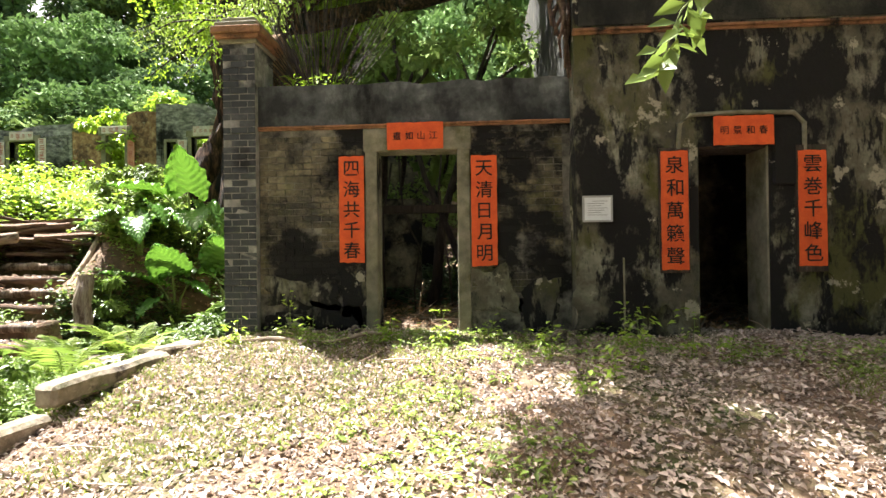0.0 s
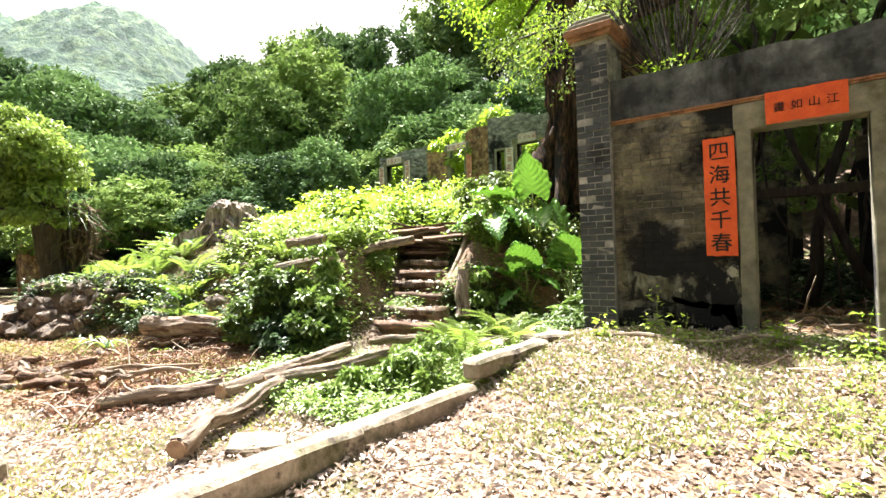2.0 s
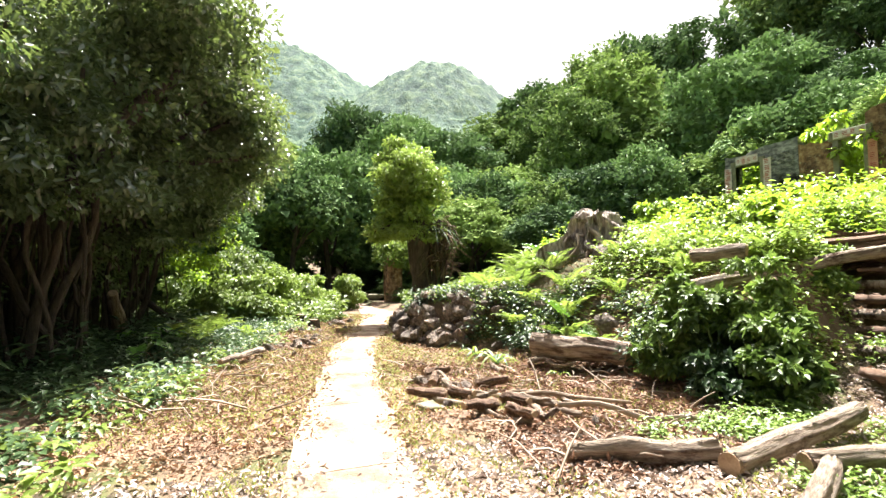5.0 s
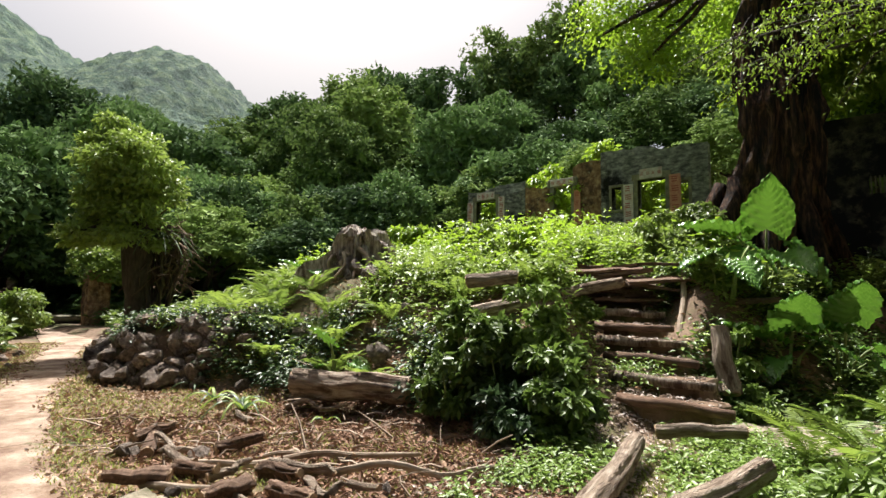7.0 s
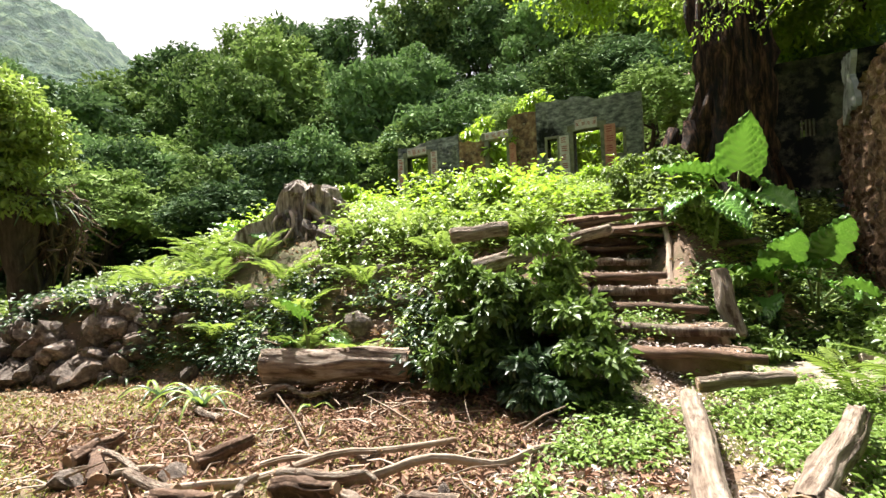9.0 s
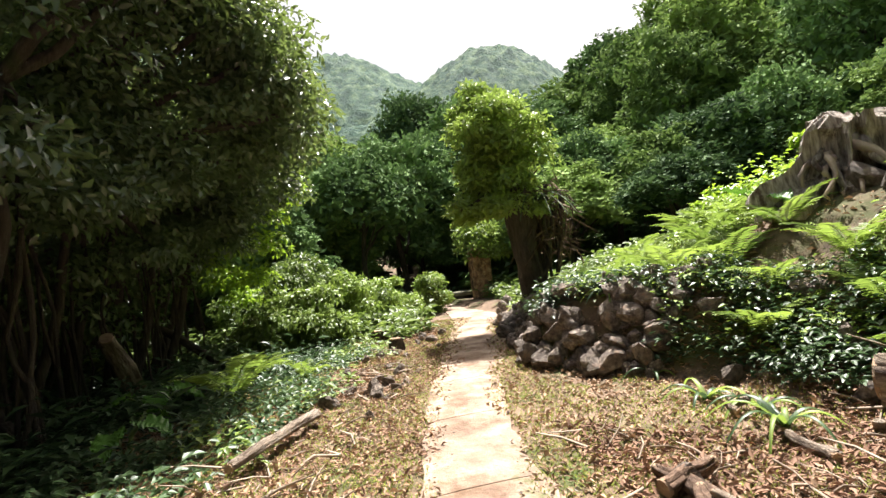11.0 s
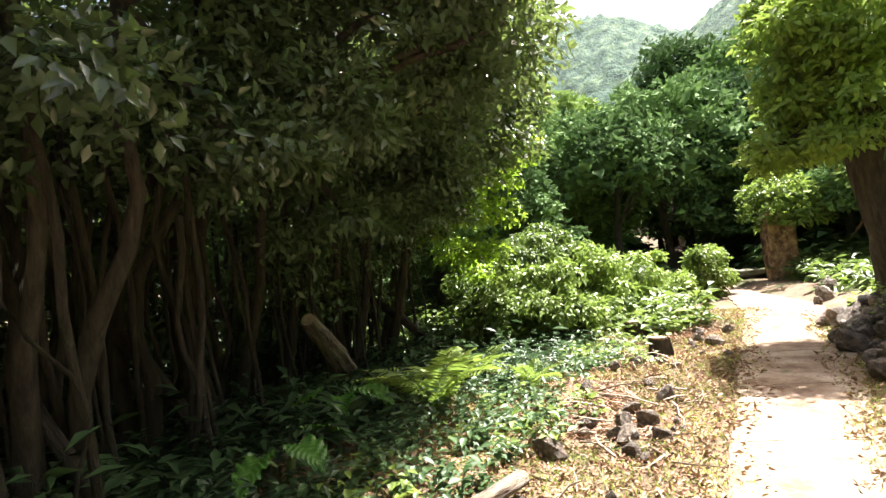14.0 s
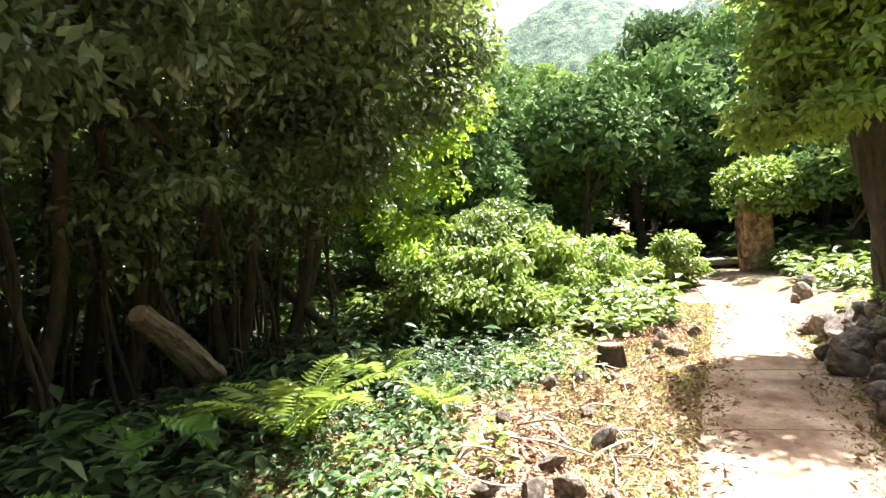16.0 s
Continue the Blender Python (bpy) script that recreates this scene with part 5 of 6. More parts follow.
for x, y, r, h in ((-16.85, 1.68, 0.13, 0.26), (-18.8, 1.55, 0.17, 0.26)):
    z = gz(x, y)
    log("cut_stump", (x, y, z - 0.05), (x, y, z + h), r * 1.25, r, "dark sawn stump beside the path", m_bark, "stump", "small stumps", 0, 24)
plank_me = []
for k in range(4):
    bm = bmesh.new()
    box(bm, -0.7, 0.7, -0.06 - 0.015 * k, 0.06 + 0.015 * k, -0.02, 0.025)
    bmesh.ops.subdivide_edges(bm, edges=[e for e in bm.edges if e.calc_length() > 0.3], cuts=7)
    for v in bm.verts:
        v.co += noise.noise_vector(v.co * 3 + Vector((k * 9, 0, 0))) * 0.03
    me = bpy.data.meshes.new("plank")
    bm.to_mesh(me)
    bm.free()
    me.materials.append(m_plank)
    plank_me.append(me)
for k in range(34):
    ob = new("rotten_plank", plank_me[k % 4])
    x, y = -7.1 + 0.7 * rng.normal(), 8.75 + 0.25 * rng.normal()
    ob.matrix_world = pose(x, y, 1.42 + 0.022 * k + 0.05 * rng.random(), 9 * rng.normal(), 6 * rng.normal(), 8 + 16 * rng.normal())
    tagged(ob, "rotten red-brown plank in a timber heap", "plank", "timber heap")
for k in range(11):
    x, y, z = -8.5 + 0.25 * rng.normal(), 8.45 + 0.06 * k, 1.62 + 0.075 * (k % 6) + 0.1 * (k // 6)
    log("heap_log", (x, y, z), (x + 2.5 + 0.3 * rng.normal(), y + 0.35 + 0.2 * rng.normal(), z + 0.12 * rng.normal()), 0.06 + 0.03 * rng.random(), 0.05, "long rotten log in the timber heap", m_plank if k % 2 else m_log, "log", "heap logs", 0.12, 110 + k)
for k in range(8):
    x, y = -9.6 + 0.4 * k + 0.3 * rng.normal(), 3.0 + 0.5 * rng.normal()
    a = rng.random() * 3.1
    L = 0.5 + 0.5 * rng.random()
    z = gz(x, y) + 0.06
    log("dead_branch", (x, y, z), (x + L * math.cos(a), y + L * math.sin(a) * 0.5, z + 0.12 * rng.random()), 0.035, 0.02, "grey dead branch in brown debris", m_log, "branch", "dead branches", 0.2, 30 + k)
for k, (x0, y0, x1, y1) in enumerate(((-8.1, 2.0, -6.9, 3.6), (-7.9, 1.7, -6.6, 2.2), (-7.2, 2.6, -6.2, 3.9), (-8.8, 2.2, -7.6, 2.9), (-2.4, 5.9, -0.6, 6.25))):
    log("long_branch", (x0, y0, gz(x0, y0) + 0.05), (x1, y1, gz(x1, y1) + 0.06), 0.03, 0.018, "long thin fallen branch on the ground", m_twig, "branch", "fallen branches", 0.18, 50 + k)

# ---- stones ----
dry_wall = thing("tumbled_wall", pose(-13.4, 3.2, 0), "tumbled dry wall of dark rough field stones", "stone wall")
for k in range(300):
    x = -11.6 - 7.6 * rng.random() ** 1.4
    up = rng.random() ** 1.2
    y = float(np.interp(x, WALL_X, WALL_Y)) - 0.05 + 1.1 * up
    q = 0.11 + 0.17 * rng.random() ** 1.5
    st = part("stone", ROCKS[k % 7], m_rock, dry_wall)
    st.matrix_local = Matrix.Translation((13.4, -3.2, 0)) @ pose(x, y, gz(x, y) + 0.3 * q + 0.04 * rng.random(), 25 * rng.normal(), 25 * rng.normal(), 360 * rng.random()) @ Matrix.Diagonal((q * (0.8 + 0.6 * rng.random()), q * (0.7 + 0.4 * rng.random()), q, 1))
for x, y, s in ((-12.6, 7.0, 0.42), (-12.1, 6.6, 0.3), (-11.9, 6.1, 0.22), (-10.5, 6.2, 0.25), (-8.83, 4.95, 0.26), (-8.5, 5.3, 0.22), (-9.3, 5.2, 0.2), (-9.9, 5.5, 0.24), (-10.6, 5.0, 0.22), (-8.2, 5.4, 0.2), (-6.6, 4.4, 0.2),
                (-10.2, 6.4, 0.28), (-9.5, 6.0, 0.22), (-9.0, 5.6, 0.25), (-10.9, 6.3, 0.3), (-11.5, 5.9, 0.26), (-7.7, 5.6, 0.2), (-8.6, 4.5, 0.18), (-10.0, 4.6, 0.2), (-9.6, 4.2, 0.15), (-10.8, 4.1, 0.2), (-11.3, 4.4, 0.22), (-14.65, 1.4, 0.17), (-14.2, 1.0, 0.12), (-15.3, 1.3, 0.1), (-15.0, 0.6, 0.14), (-16.0, 1.0, 0.13), (-17.3, 2.2, 0.12), (-13.4, 0.9, 0.14), (-16.3, 1.6, 0.1), (-8.3, 2.3, 0.14), (-8.9, 1.95, 0.16), (-7.5, 1.75, 0.1), (-9.3, 2.3, 0.18), (-6.6, 2.9, 0.09),
                (1.35, 6.4, 0.16), (1.1, 6.55, 0.12), (1.5, 6.2, 0.1), (-1.15, 6.8, 0.12), (-3.3, 8.0, 0.15), (-3.4, 8.4, 0.18), (-3.2, 8.7, 0.16), (-3.45, 9.0, 0.15), (-22, 5.9, 0.3), (-22.8, 6.4, 0.25), (-21.6, 5.6, 0.2), (-23.5, 6.6, 0.3)):
    rock(x, y, s)

# ---- rubble strewn between the path and the thicket ----
rub = np.random.default_rng(77)
for k in range(34):
    x = -19.5 + 7.5 * rub.random()
    y = float(path_mid(x)) - 0.75 - 1.15 * rub.random() ** 0.8
    rock(x, y, 0.05 + 0.13 * rub.random() ** 2, None, "sunlit reddish stone in the rubble beside the path", "path rubble")
# ---- ruined gate pillar and bridge slab at the path's end ----
gp = thing("gate_pillar", pose(-28, 7.25, gz(-28, 7.25)), "stained ruined gate pillar with shrubs growing on top", "pillar")
block("shaft", -0.4, 0.4, -0.4, 0.4, -0.3, 2.3, m_earthwall, gp, "brown stained stone shaft", 0.04, 0.05)
part("shrub", crown_mesh("shrub", [(c[0], c[1], c[2], c[3], c[4], c[5]) for c in cloud(22, 0.3, 0.2, 2.45, 1.5, 1.2, 0.8, 0.5)], 150, 0.2), m_herb, gp, "green shrub on the pillar")
bs = thing("bridge_slab", pose(-30, 6.2, gz(-30, 6.2) + 0.15), "flat stone slab bridging a ditch", "slab")
block("slab", -0.8, 0.8, -1.2, 1.2, 0, 0.2, m_granite, bs, "", 0.03, 0.02)


# ---- elephant ears, ferns, shrubs ----
def ear_leaf_mesh(seed):
    """A heart-shaped leaf with a raised midrib, side veins and a wavy rim; its tip points along +y."""
    bm = bmesh.new()
    rows = []
    n, w = 40, 10
    for i in range(n + 1):
        v = i / n
        half = 0.38 * math.sin(math.pi * min(1, 0.14 + 0.86 * v) ** 0.72) if v < 1 else 0.0
        half = max(half, 0.004)
        row = []
        for j in range(-w, w + 1):
            u = j / w
            back = -0.2 * abs(u) ** 1.2 * (1 - v) ** 2
            z = 0.10 * abs(u) * half + 0.035 * math.sin(v * 30 + abs(u) * 6) * abs(u) ** 2 + 0.036 * math.cos(v * 52 - abs(u) * 20) * min(1, abs(u) * 3) - 0.28 * v * v
            row.append(bm.verts.new((u * half * (1 + 0.04 * math.sin(v * 30 + seed)), v * 0.95 + back, z)))
        rows.append(row)
    for a, b in zip(rows, rows[1:]):
        for j in range(2 * w):
            bm.faces.new((a[j], a[j + 1], b[j + 1], b[j]))
    me = bpy.data.meshes.new("leaf")
    bm.to_mesh(me)
    bm.free()
    me.materials.append(m_ear)
    me.polygons.foreach_set("use_smooth", [True] * len(me.polygons))
    return me


EARS = [ear_leaf_mesh(k) for k in range(3)]


def elephant_ear(x, y, leaves, label, z=None):
    """leaves: bearing, stalk height, reach, leaf length, tilt."""
    ob = thing("elephant_ear", pose(x, y, gz(x, y) if z is None else z), label, "plant", "elephant ears")
    for k, (a, h, r, s, tilt) in enumerate(leaves):
        a = radians(a)
        tip = Vector((r * math.cos(a), r * math.sin(a), h))
        bm = bmesh.new()
        tube(bm, [(0.04 * math.cos(a), 0.04 * math.sin(a), -0.05), tip * 0.35 + Vector((0, 0, h * 0.2)), tip * 0.75 + Vector((0, 0, h * 0.12)), tip], [0.028, 0.022, 0.017, 0.012], 7)
        stalk = part("stalk", bm, m_stem, ob, "", True)
        lf = part("leaf", EARS[k % 3], m_ear, stalk)
        lf.matrix_local = Matrix.Translation(tip) @ pose(0, 0, 0, 0, 0, math.degrees(a) - 90) @ pose(0, 0, 0, tilt, 12 * math.sin(k * 2.1), 0) @ Matrix.Diagonal((s, s, s, 1))
    return ob


elephant_ear(-4.95, 9.6, [(-75, 1.15, 0.2, 1.0, 66), (215, 1.1, 0.45, 0.9, 25), (250, 0.8, 0.4, 0.95, -5), (-20, 0.9, 0.4, 0.85, -40), (300, 0.75, 0.6, 0.8, -15), (180, 0.75, 0.6, 0.9, -5), (120, 0.8, 0.4, 0.6, -15)], "tall elephant ear plant with huge ribbed leaves")
elephant_ear(-4.05, 9.2, [(240, 0.75, 0.3, 0.95, 15), (-70, 0.85, 0.25, 1.0, 50), (30, 0.5, 0.4, 0.6, -10), (170, 0.45, 0.45, 0.5, -20), (-30, 0.35, 0.4, 0.5, -20)], "elephant ear plant with broad backlit leaves")
elephant_ear(-5.3, 8.6, [(230, 0.7, 0.35, 0.6, -15), (300, 0.55, 0.4, 0.6, -30), (-10, 0.8, 0.3, 0.55, -35), (140, 0.5, 0.4, 0.5, -20)], "smaller elephant ear beside the steps")
elephant_ear(-4.6, 8.5, [(230, 0.6, 0.3, 0.8, 30), (290, 0.75, 0.25, 0.85, 50), (-20, 0.6, 0.35, 0.55, -10), (170, 0.5, 0.4, 0.55, -5), (260, 0.35, 0.45, 0.5, -20)], "elephant ear with glossy leaves near the flagstones")
elephant_ear(-9.2, 4.5, [(260, 0.6, 0.1, 0.42, 50), (20, 0.35, 0.25, 0.3, -10), (180, 0.3, 0.25, 0.3, -10)], "young elephant ear on the stony bank")
elephant_ear(-12.0, 6.0, [(250, 0.4, 0.2, 0.4, 30), (-20, 0.35, 0.3, 0.4, -10)], "young elephant ear among ferns")
elephant_ear(-14.0, -1.9, [(70, 0.45, 0.3, 0.45, -10), (20, 0.4, 0.3, 0.4, -15), (130, 0.35, 0.3, 0.4, -10), (-60, 0.4, 0.3, 0.4, -10)], "low elephant ear in the thicket's shade")
elephant_ear(-12.6, -1.8, [(60, 0.35, 0.3, 0.4, -10), (0, 0.3, 0.3, 0.4, -15), (150, 0.35, 0.3, 0.35, -10)], "low elephant ear in the thicket's shade")


def frond_mesh(seed, pairs=24):
    """One arching frond along +y with narrow leaflets on both sides."""
    P, D, L = [], [], []
    prev = None
    for i in range(pairs):
        f = i / (pairs - 1)
        p = np.array([0.03 * math.sin(f * 3 + seed), f * 0.95, 0.5 * f - 0.62 * f * f])
        ln = 0.24 * math.sin(math.pi * (0.16 + 0.82 * f)) + 0.015
        for s in (-1, 1):
            P.append(p)
            D.append((s, 0.45, -0.12 + 0.1 * math.sin(i * 1.3 + s)))
            L.append(ln)
    n = len(P)
    V, F = leaf_quads(np.array(P), np.array(D), np.tile([0.0, 0.0, 1.0], (n, 1)), np.array(L), np.full(n, 0.036), 0.1)
    pts = np.array([(0.03 * math.sin(f * 3 + seed), f * 0.95, 0.5 * f - 0.62 * f * f) for f in np.linspace(0, 1, 9)])
    rv, rf = [], []
    for i, p in enumerate(pts):
        rv += [p + (-0.005, 0, 0), p + (0.005, 0, 0), p + (0, 0, -0.008)]
    for i in range(8):
        for j in range(3):
            a, b = 3 * i + j, 3 * i + (j + 1) % 3
            rf += [(a, b, b + 3), (a, b + 3, a + 3)]
    me = mesh_np("frond", *merged((V, F), (np.array(rv), np.array(rf))))
    me.materials.append(m_fern)
    return me


FRONDS = [frond_mesh(k) for k in range(3)]


def fern(x, y, size, n, label="arching green fern on the bank", seed=0):
    ob = thing("fern", pose(x, y, gz(x, y)), label, "fern", "ferns")
    for k in range(n):
        fr = part("frond", FRONDS[k % 3], m_fern, ob)
        s = size * (0.6 + 0.35 * rng.random())
        fr.matrix_local = pose(0, 0, 0.08, 24 + 22 * rng.random(), 8 * rng.normal(), k * 360 / n + 25 * rng.random()) @ Matrix.Diagonal((s, s, s, 1))


for x, y, s, n in ((-3.75, 5.2, 1.0, 9), (-3.4, 5.7, 0.9, 8), (-4.2, 5.6, 0.8, 7), (-7.3, 6.6, 0.7, 7), (-9.2, 5.5, 0.75, 8), (-9.8, 4.9, 0.8, 8), (-10.4, 5.3, 0.85, 8), (-11.0, 5.0, 0.8, 8), (-11.8, 5.2, 0.95, 9), (-12.6, 5.6, 1.0, 9),
                   (-13.2, 5.2, 1.0, 9), (-14.2, 5.6, 1.1, 9), (-15.2, 5.4, 1.0, 8), (-16.2, 5.8, 1.1, 8), (-13.6, 6.4, 1.1, 8), (-9.0, 6.3, 0.7, 7), (-8.7, 4.6, 0.6, 7), (-5.9, 9.6, 0.7, 7), (-3.5, 9.2, 0.7, 7), (-17.2, 5.6, 1.0, 8), (-12.2, 4.7, 0.9, 9), (-13.0, 4.5, 0.9, 9), (-14.6, 4.8, 1.0, 9), (-15.8, 5.0, 1.0, 9), (-11.4, 5.7, 0.9, 8), (-10.8, 4.5, 0.8, 8), (-9.4, 4.6, 0.7, 8), (-8.3, 6.0, 0.7, 7), (-12.9, 6.2, 1.0, 9), (-18.3, 6.2, 1.0, 8), (-14.4, -1.0, 1.3, 9), (-16.0, -0.9, 0.9, 8), (-15.2, 0.0, 0.7, 6), (-4.1, 8.2, 0.6, 7), (-10.0, 6.2, 0.7, 7)):
    fern(x, y, s, n, "arching green fern in the shade" if y < 1 else "arching sunlit fern on the bank")


def bush(x, y, r, h, n, leaf, material, label, category="bush", per=260, group="bushes"):
    ob = thing("bush", pose(x, y, gz(x, y)), label, category, group)
    cl = [c for c in cloud(n, 0, 0, h * 0.5, r, r, h * 0.5, 0.34 * min(r, 1.1))]
    for k, c in enumerate(cl[:6]):
        bm = bmesh.new()
        tube(bm, bent((0.05 * math.cos(k), 0.05 * math.sin(k), -0.08), c[:3], 5, 0.1, k + x), [0.018, 0.015, 0.012, 0.009, 0.005], 5)
        part("stem", bm, m_stem, ob)
    part("foliage", crown_mesh("foliage", cl, per, leaf, 0.5, 0.9, 0.9, 0.4), material, ob)


for x, y, r, h, mt in ((-6.1, 4.9, 0.34, 0.75, m_weed), (-6.5, 5.2, 0.42, 1.05, m_weed), (-6.55, 4.6, 0.32, 0.6, m_shaded_herb), (-7.0, 4.95, 0.36, 1.0, m_weed), (-7.35, 4.6, 0.3, 0.7, m_weed), (-6.85, 5.5, 0.4, 1.0, m_weed), (-7.5, 5.1, 0.3, 0.9, m_weed)):
    bush(x, y, r, h, 15, 0.1, mt, "leafy green bush with drooping leaves on the bank", per=190)
for x, y, r, h in ((-5.15, 7.6, 0.32, 0.6), (-5.45, 8.5, 0.35, 0.7), (-4.85, 7.15, 0.28, 0.4), (-5.75, 9.1, 0.3, 0.6), (-7.35, 7.6, 0.35, 0.5), (-6.9, 6.9, 0.25, 0.35)):
    bush(x, y, r, h, 11, 0.085, m_weed, "leafy weeds crowding the earth steps", per=150)
weed = np.random.default_rng(41)
for k in range(30):
    x, y = -15.5 + 10.2 * weed.random(), 7.2 + 7.5 * weed.random()
    if abs(x + 6.2 + (y - 7.2) * 0.55) < 1.0 or (abs(x + 11.3) < 0.9 and y < 8.2):
        continue
    bush(x, y, 0.35 + 0.3 * weed.random(), 0.55 + 0.5 * weed.random(), 10, 0.11, m_herb if k % 3 else m_bright, "leafy green shrub standing among the terrace weeds", per=130, group="terrace shrubs")
bush(-3.75, 4.4, 0.45, 0.42, 10, 0.075, m_weed, "sunny broad-leaved weeds behind the kerb", per=170)
bush(-3.5, 3.9, 0.35, 0.42, 9, 0.075, m_weed, "sunny broad-leaved weeds behind the kerb", per=150)
bush(-4.0, 3.6, 0.3, 0.3, 7, 0.07, m_weed, "low sunny weeds behind the kerb", per=150)
bush(-3.7, 7.6, 0.5, 0.7, 10, 0.11, m_weed, "weeds at the foot of the side wall", per=160)
for x, y, r, h in ((-19.3, 0.2, 1.1, 1.5), (-20.8, 0.5, 1.2, 1.7), (-22.3, 1.0, 1.3, 1.9), (-18.4, -0.6, 0.9, 1.1), (-24.2, 2.2, 1.4, 1.6), (-21.2, -0.9, 1.3, 2.2), (-25.5, 4.0, 1.2, 1.4), (-23.0, -0.2, 1.3, 2.4)):
    bush(x, y, r, h, 26, 0.125, m_herb, "rounded sunlit bush beside the path", per=260)
for x, y, r, h in ((-13.5, 19.0, 1.5, 3.4), (-11.6, 19.2, 1.3, 3.8), (-18.9, 17.0, 1.5, 3.0), (-16.0, 18.9, 1.2, 3.0), (-9.2, 19.6, 1.3, 2.8)):
    bush(x, y, r, h, 24, 0.22, m_bright, "pale green shrub growing in the ruin", per=130)
for x, y, h in ((-1.85, 6.25, 0.55), (0.02, 5.9, 0.5), (2.1, 5.9, 0.4), (2.6, 5.7, 0.45), (-0.6, 6.1, 0.3), (1.6, 4.9, 0.4), (-1.5, 6.0, 0.35), (0.55, 6.1, 0.3), (1.1, 5.4, 0.3), (1.95, 5.3, 0.45), (2.9, 5.5, 0.35), (1.3, 4.6, 0.3), (-2.3, 5.8, 0.35)):
    sp = thing("seedling", pose(x, y, gz(x, y)), "small bright green seedling before the house", "plant", "seedlings")
    bm = bmesh.new()
    tube(bm, bent((0, 0, -0.02), (0.05, 0.02, h), 5, 0.04, x), [0.006, 0.005, 0.004, 0.003, 0.002], 5)
    part("stem", bm, m_stem, sp)
    V, F = herbs(np.zeros((3, 3)) + rng.normal(size=(3, 3)) * 0.02 * np.array([1, 1, 0]), 16, h * 0.95, 0.07, 0.11)
    part("leaves", mesh_np("leaves", V, F), m_bright, sp)

def strap_plant(x, y, n, length, label):
    """Long pale strap leaves that rise and bend over."""
    ob = thing("strap_plant", pose(x, y, gz(x, y)), label, "plant", "strap plants")
    for k in range(n):
        a = k * 2.4 + x
        L = length * (0.6 + 0.6 * ((k * 0.61) % 1))
        V, F = [], []
        for j in range(9):
            f = j / 8
            c = np.array([math.cos(a) * L * 0.75 * f, math.sin(a) * L * 0.75 * f, L * (0.95 * f - 1.05 * f * f)])
            w = 0.028 * (1 - 0.75 * f)
            s_ = np.array([-math.sin(a), math.cos(a), 0]) * w
            V += [c + s_, c + np.array([0, 0, -0.012]), c - s_]
            if j:
                o = len(V)
                F += [(o - 6, o - 5, o - 2, o - 3), (o - 5, o - 4, o - 1, o - 2)]
        part("leaf", mesh_np("leaf", V, F), m_fern if k % 2 else m_shaded_herb, ob)


for x, y, n, L in ((-9.7, 3.5, 9, 0.75), (-10.1, 3.7, 8, 0.7), (-10.6, 3.6, 8, 0.65), (-12.6, 4.0, 8, 0.7), (-11.6, 3.8, 7, 0.6), (-8.6, 3.9, 6, 0.4)):
    strap_plant(x, y, n, L, "clump of pale bent strap leaves below the bank")

# ---- undergrowth, grass, litter ----
bank = lambda x, y: ground_z(x, y) > 0.62
growth("terrace_herbs", -19, -3.2, 5, 17.5, 12500, 16, 0.40, 0.105, lambda x, y: (ground_z(x, y) > 1.55) & patches(x, y, 1.5, 4, -0.75) & ~((np.abs(x + 6.2 + (y - 7.2) * 0.55) < 0.7) & (y < 8.9)), m_herb, "thick bright green weeds covering the terrace", 0.2)
growth("bank_herbs", -20, -3.2, 3.6, 10, 8500, 13, 0.2, 0.075, lambda x, y: (ground_z(x, y) > 0.4) & patches(x, y, 1.9, 1, -0.4) & ~((np.abs(x + 6.2 + (y - 7.2) * 0.55) < 0.6) & (y < 8.8)), m_herb, "green weeds on the stony bank", 0.16)
growth("bank_tall_herbs", -20, -3.2, 6.5, 16, 2200, 26, 0.75, 0.12, lambda x, y: (ground_z(x, y) > 1.3) & patches(x, y, 1.2, 2, 0.15) & ~((np.abs(x + 6.2 + (y - 7.2) * 0.55) < 0.8) & (y < 9)), m_bright, "taller leafy weeds standing above the terrace herbs", 0.22)
growth("yard_weeds", -5.2, 6, 2.0, 7.0, 2600, 8, 0.09, 0.055, lambda x, y: patches(x, y, 0.9, 3, np.where(y > 4.3, -0.1, 0.6)) & off_path(x, y, 0.8), m_herb, "low weeds in the leaf-strewn yard", 0.1)
growth("stair_side_herbs", -6.4, -3.0, 6.4, 12, 2600, 13, 0.28, 0.085, lambda x, y: (x > -5.0 - 0.55 * (y - 5.9)) & patches(x, y, 1.4, 8, -0.6), m_weed, "leafy weeds beside the steps", 0.15)
growth("kerb_weeds", -6.2, -2.9, 3.0, 7.0, 3600, 10, 0.13, 0.055, lambda x, y: patches(x, y, 1.6, 5, -0.35) & (x < -3.05), m_weed, "weeds between logs and flagstones", 0.14)
# thicket plants take the darkened herb colour in place of cast shade
growth("thicket_herbs", -21, -8, -6.5, 0.6, 4600, 10, 0.26, 0.125, lambda x, y: (y < path_mid(x) - 2.9 - 0.6 * wobble(x, y, 1.2)) & patches(x, y, 1.4, 4, -0.7), m_shaded_herb, "broad-leaved thicket plants coloured dark for the shade", 0.18, 0.42)
growth("thicket_tall_herbs", -20, -8.5, -6, 0, 620, 14, 0.55, 0.2, lambda x, y: (y < path_mid(x) - 3.0 - 0.5 * wobble(x, y, 1.2)) & patches(x, y, 1.2, 5, 0.0), m_shaded_herb, "taller plants standing in the thicket, coloured dark for shade", 0.25, 0.35)
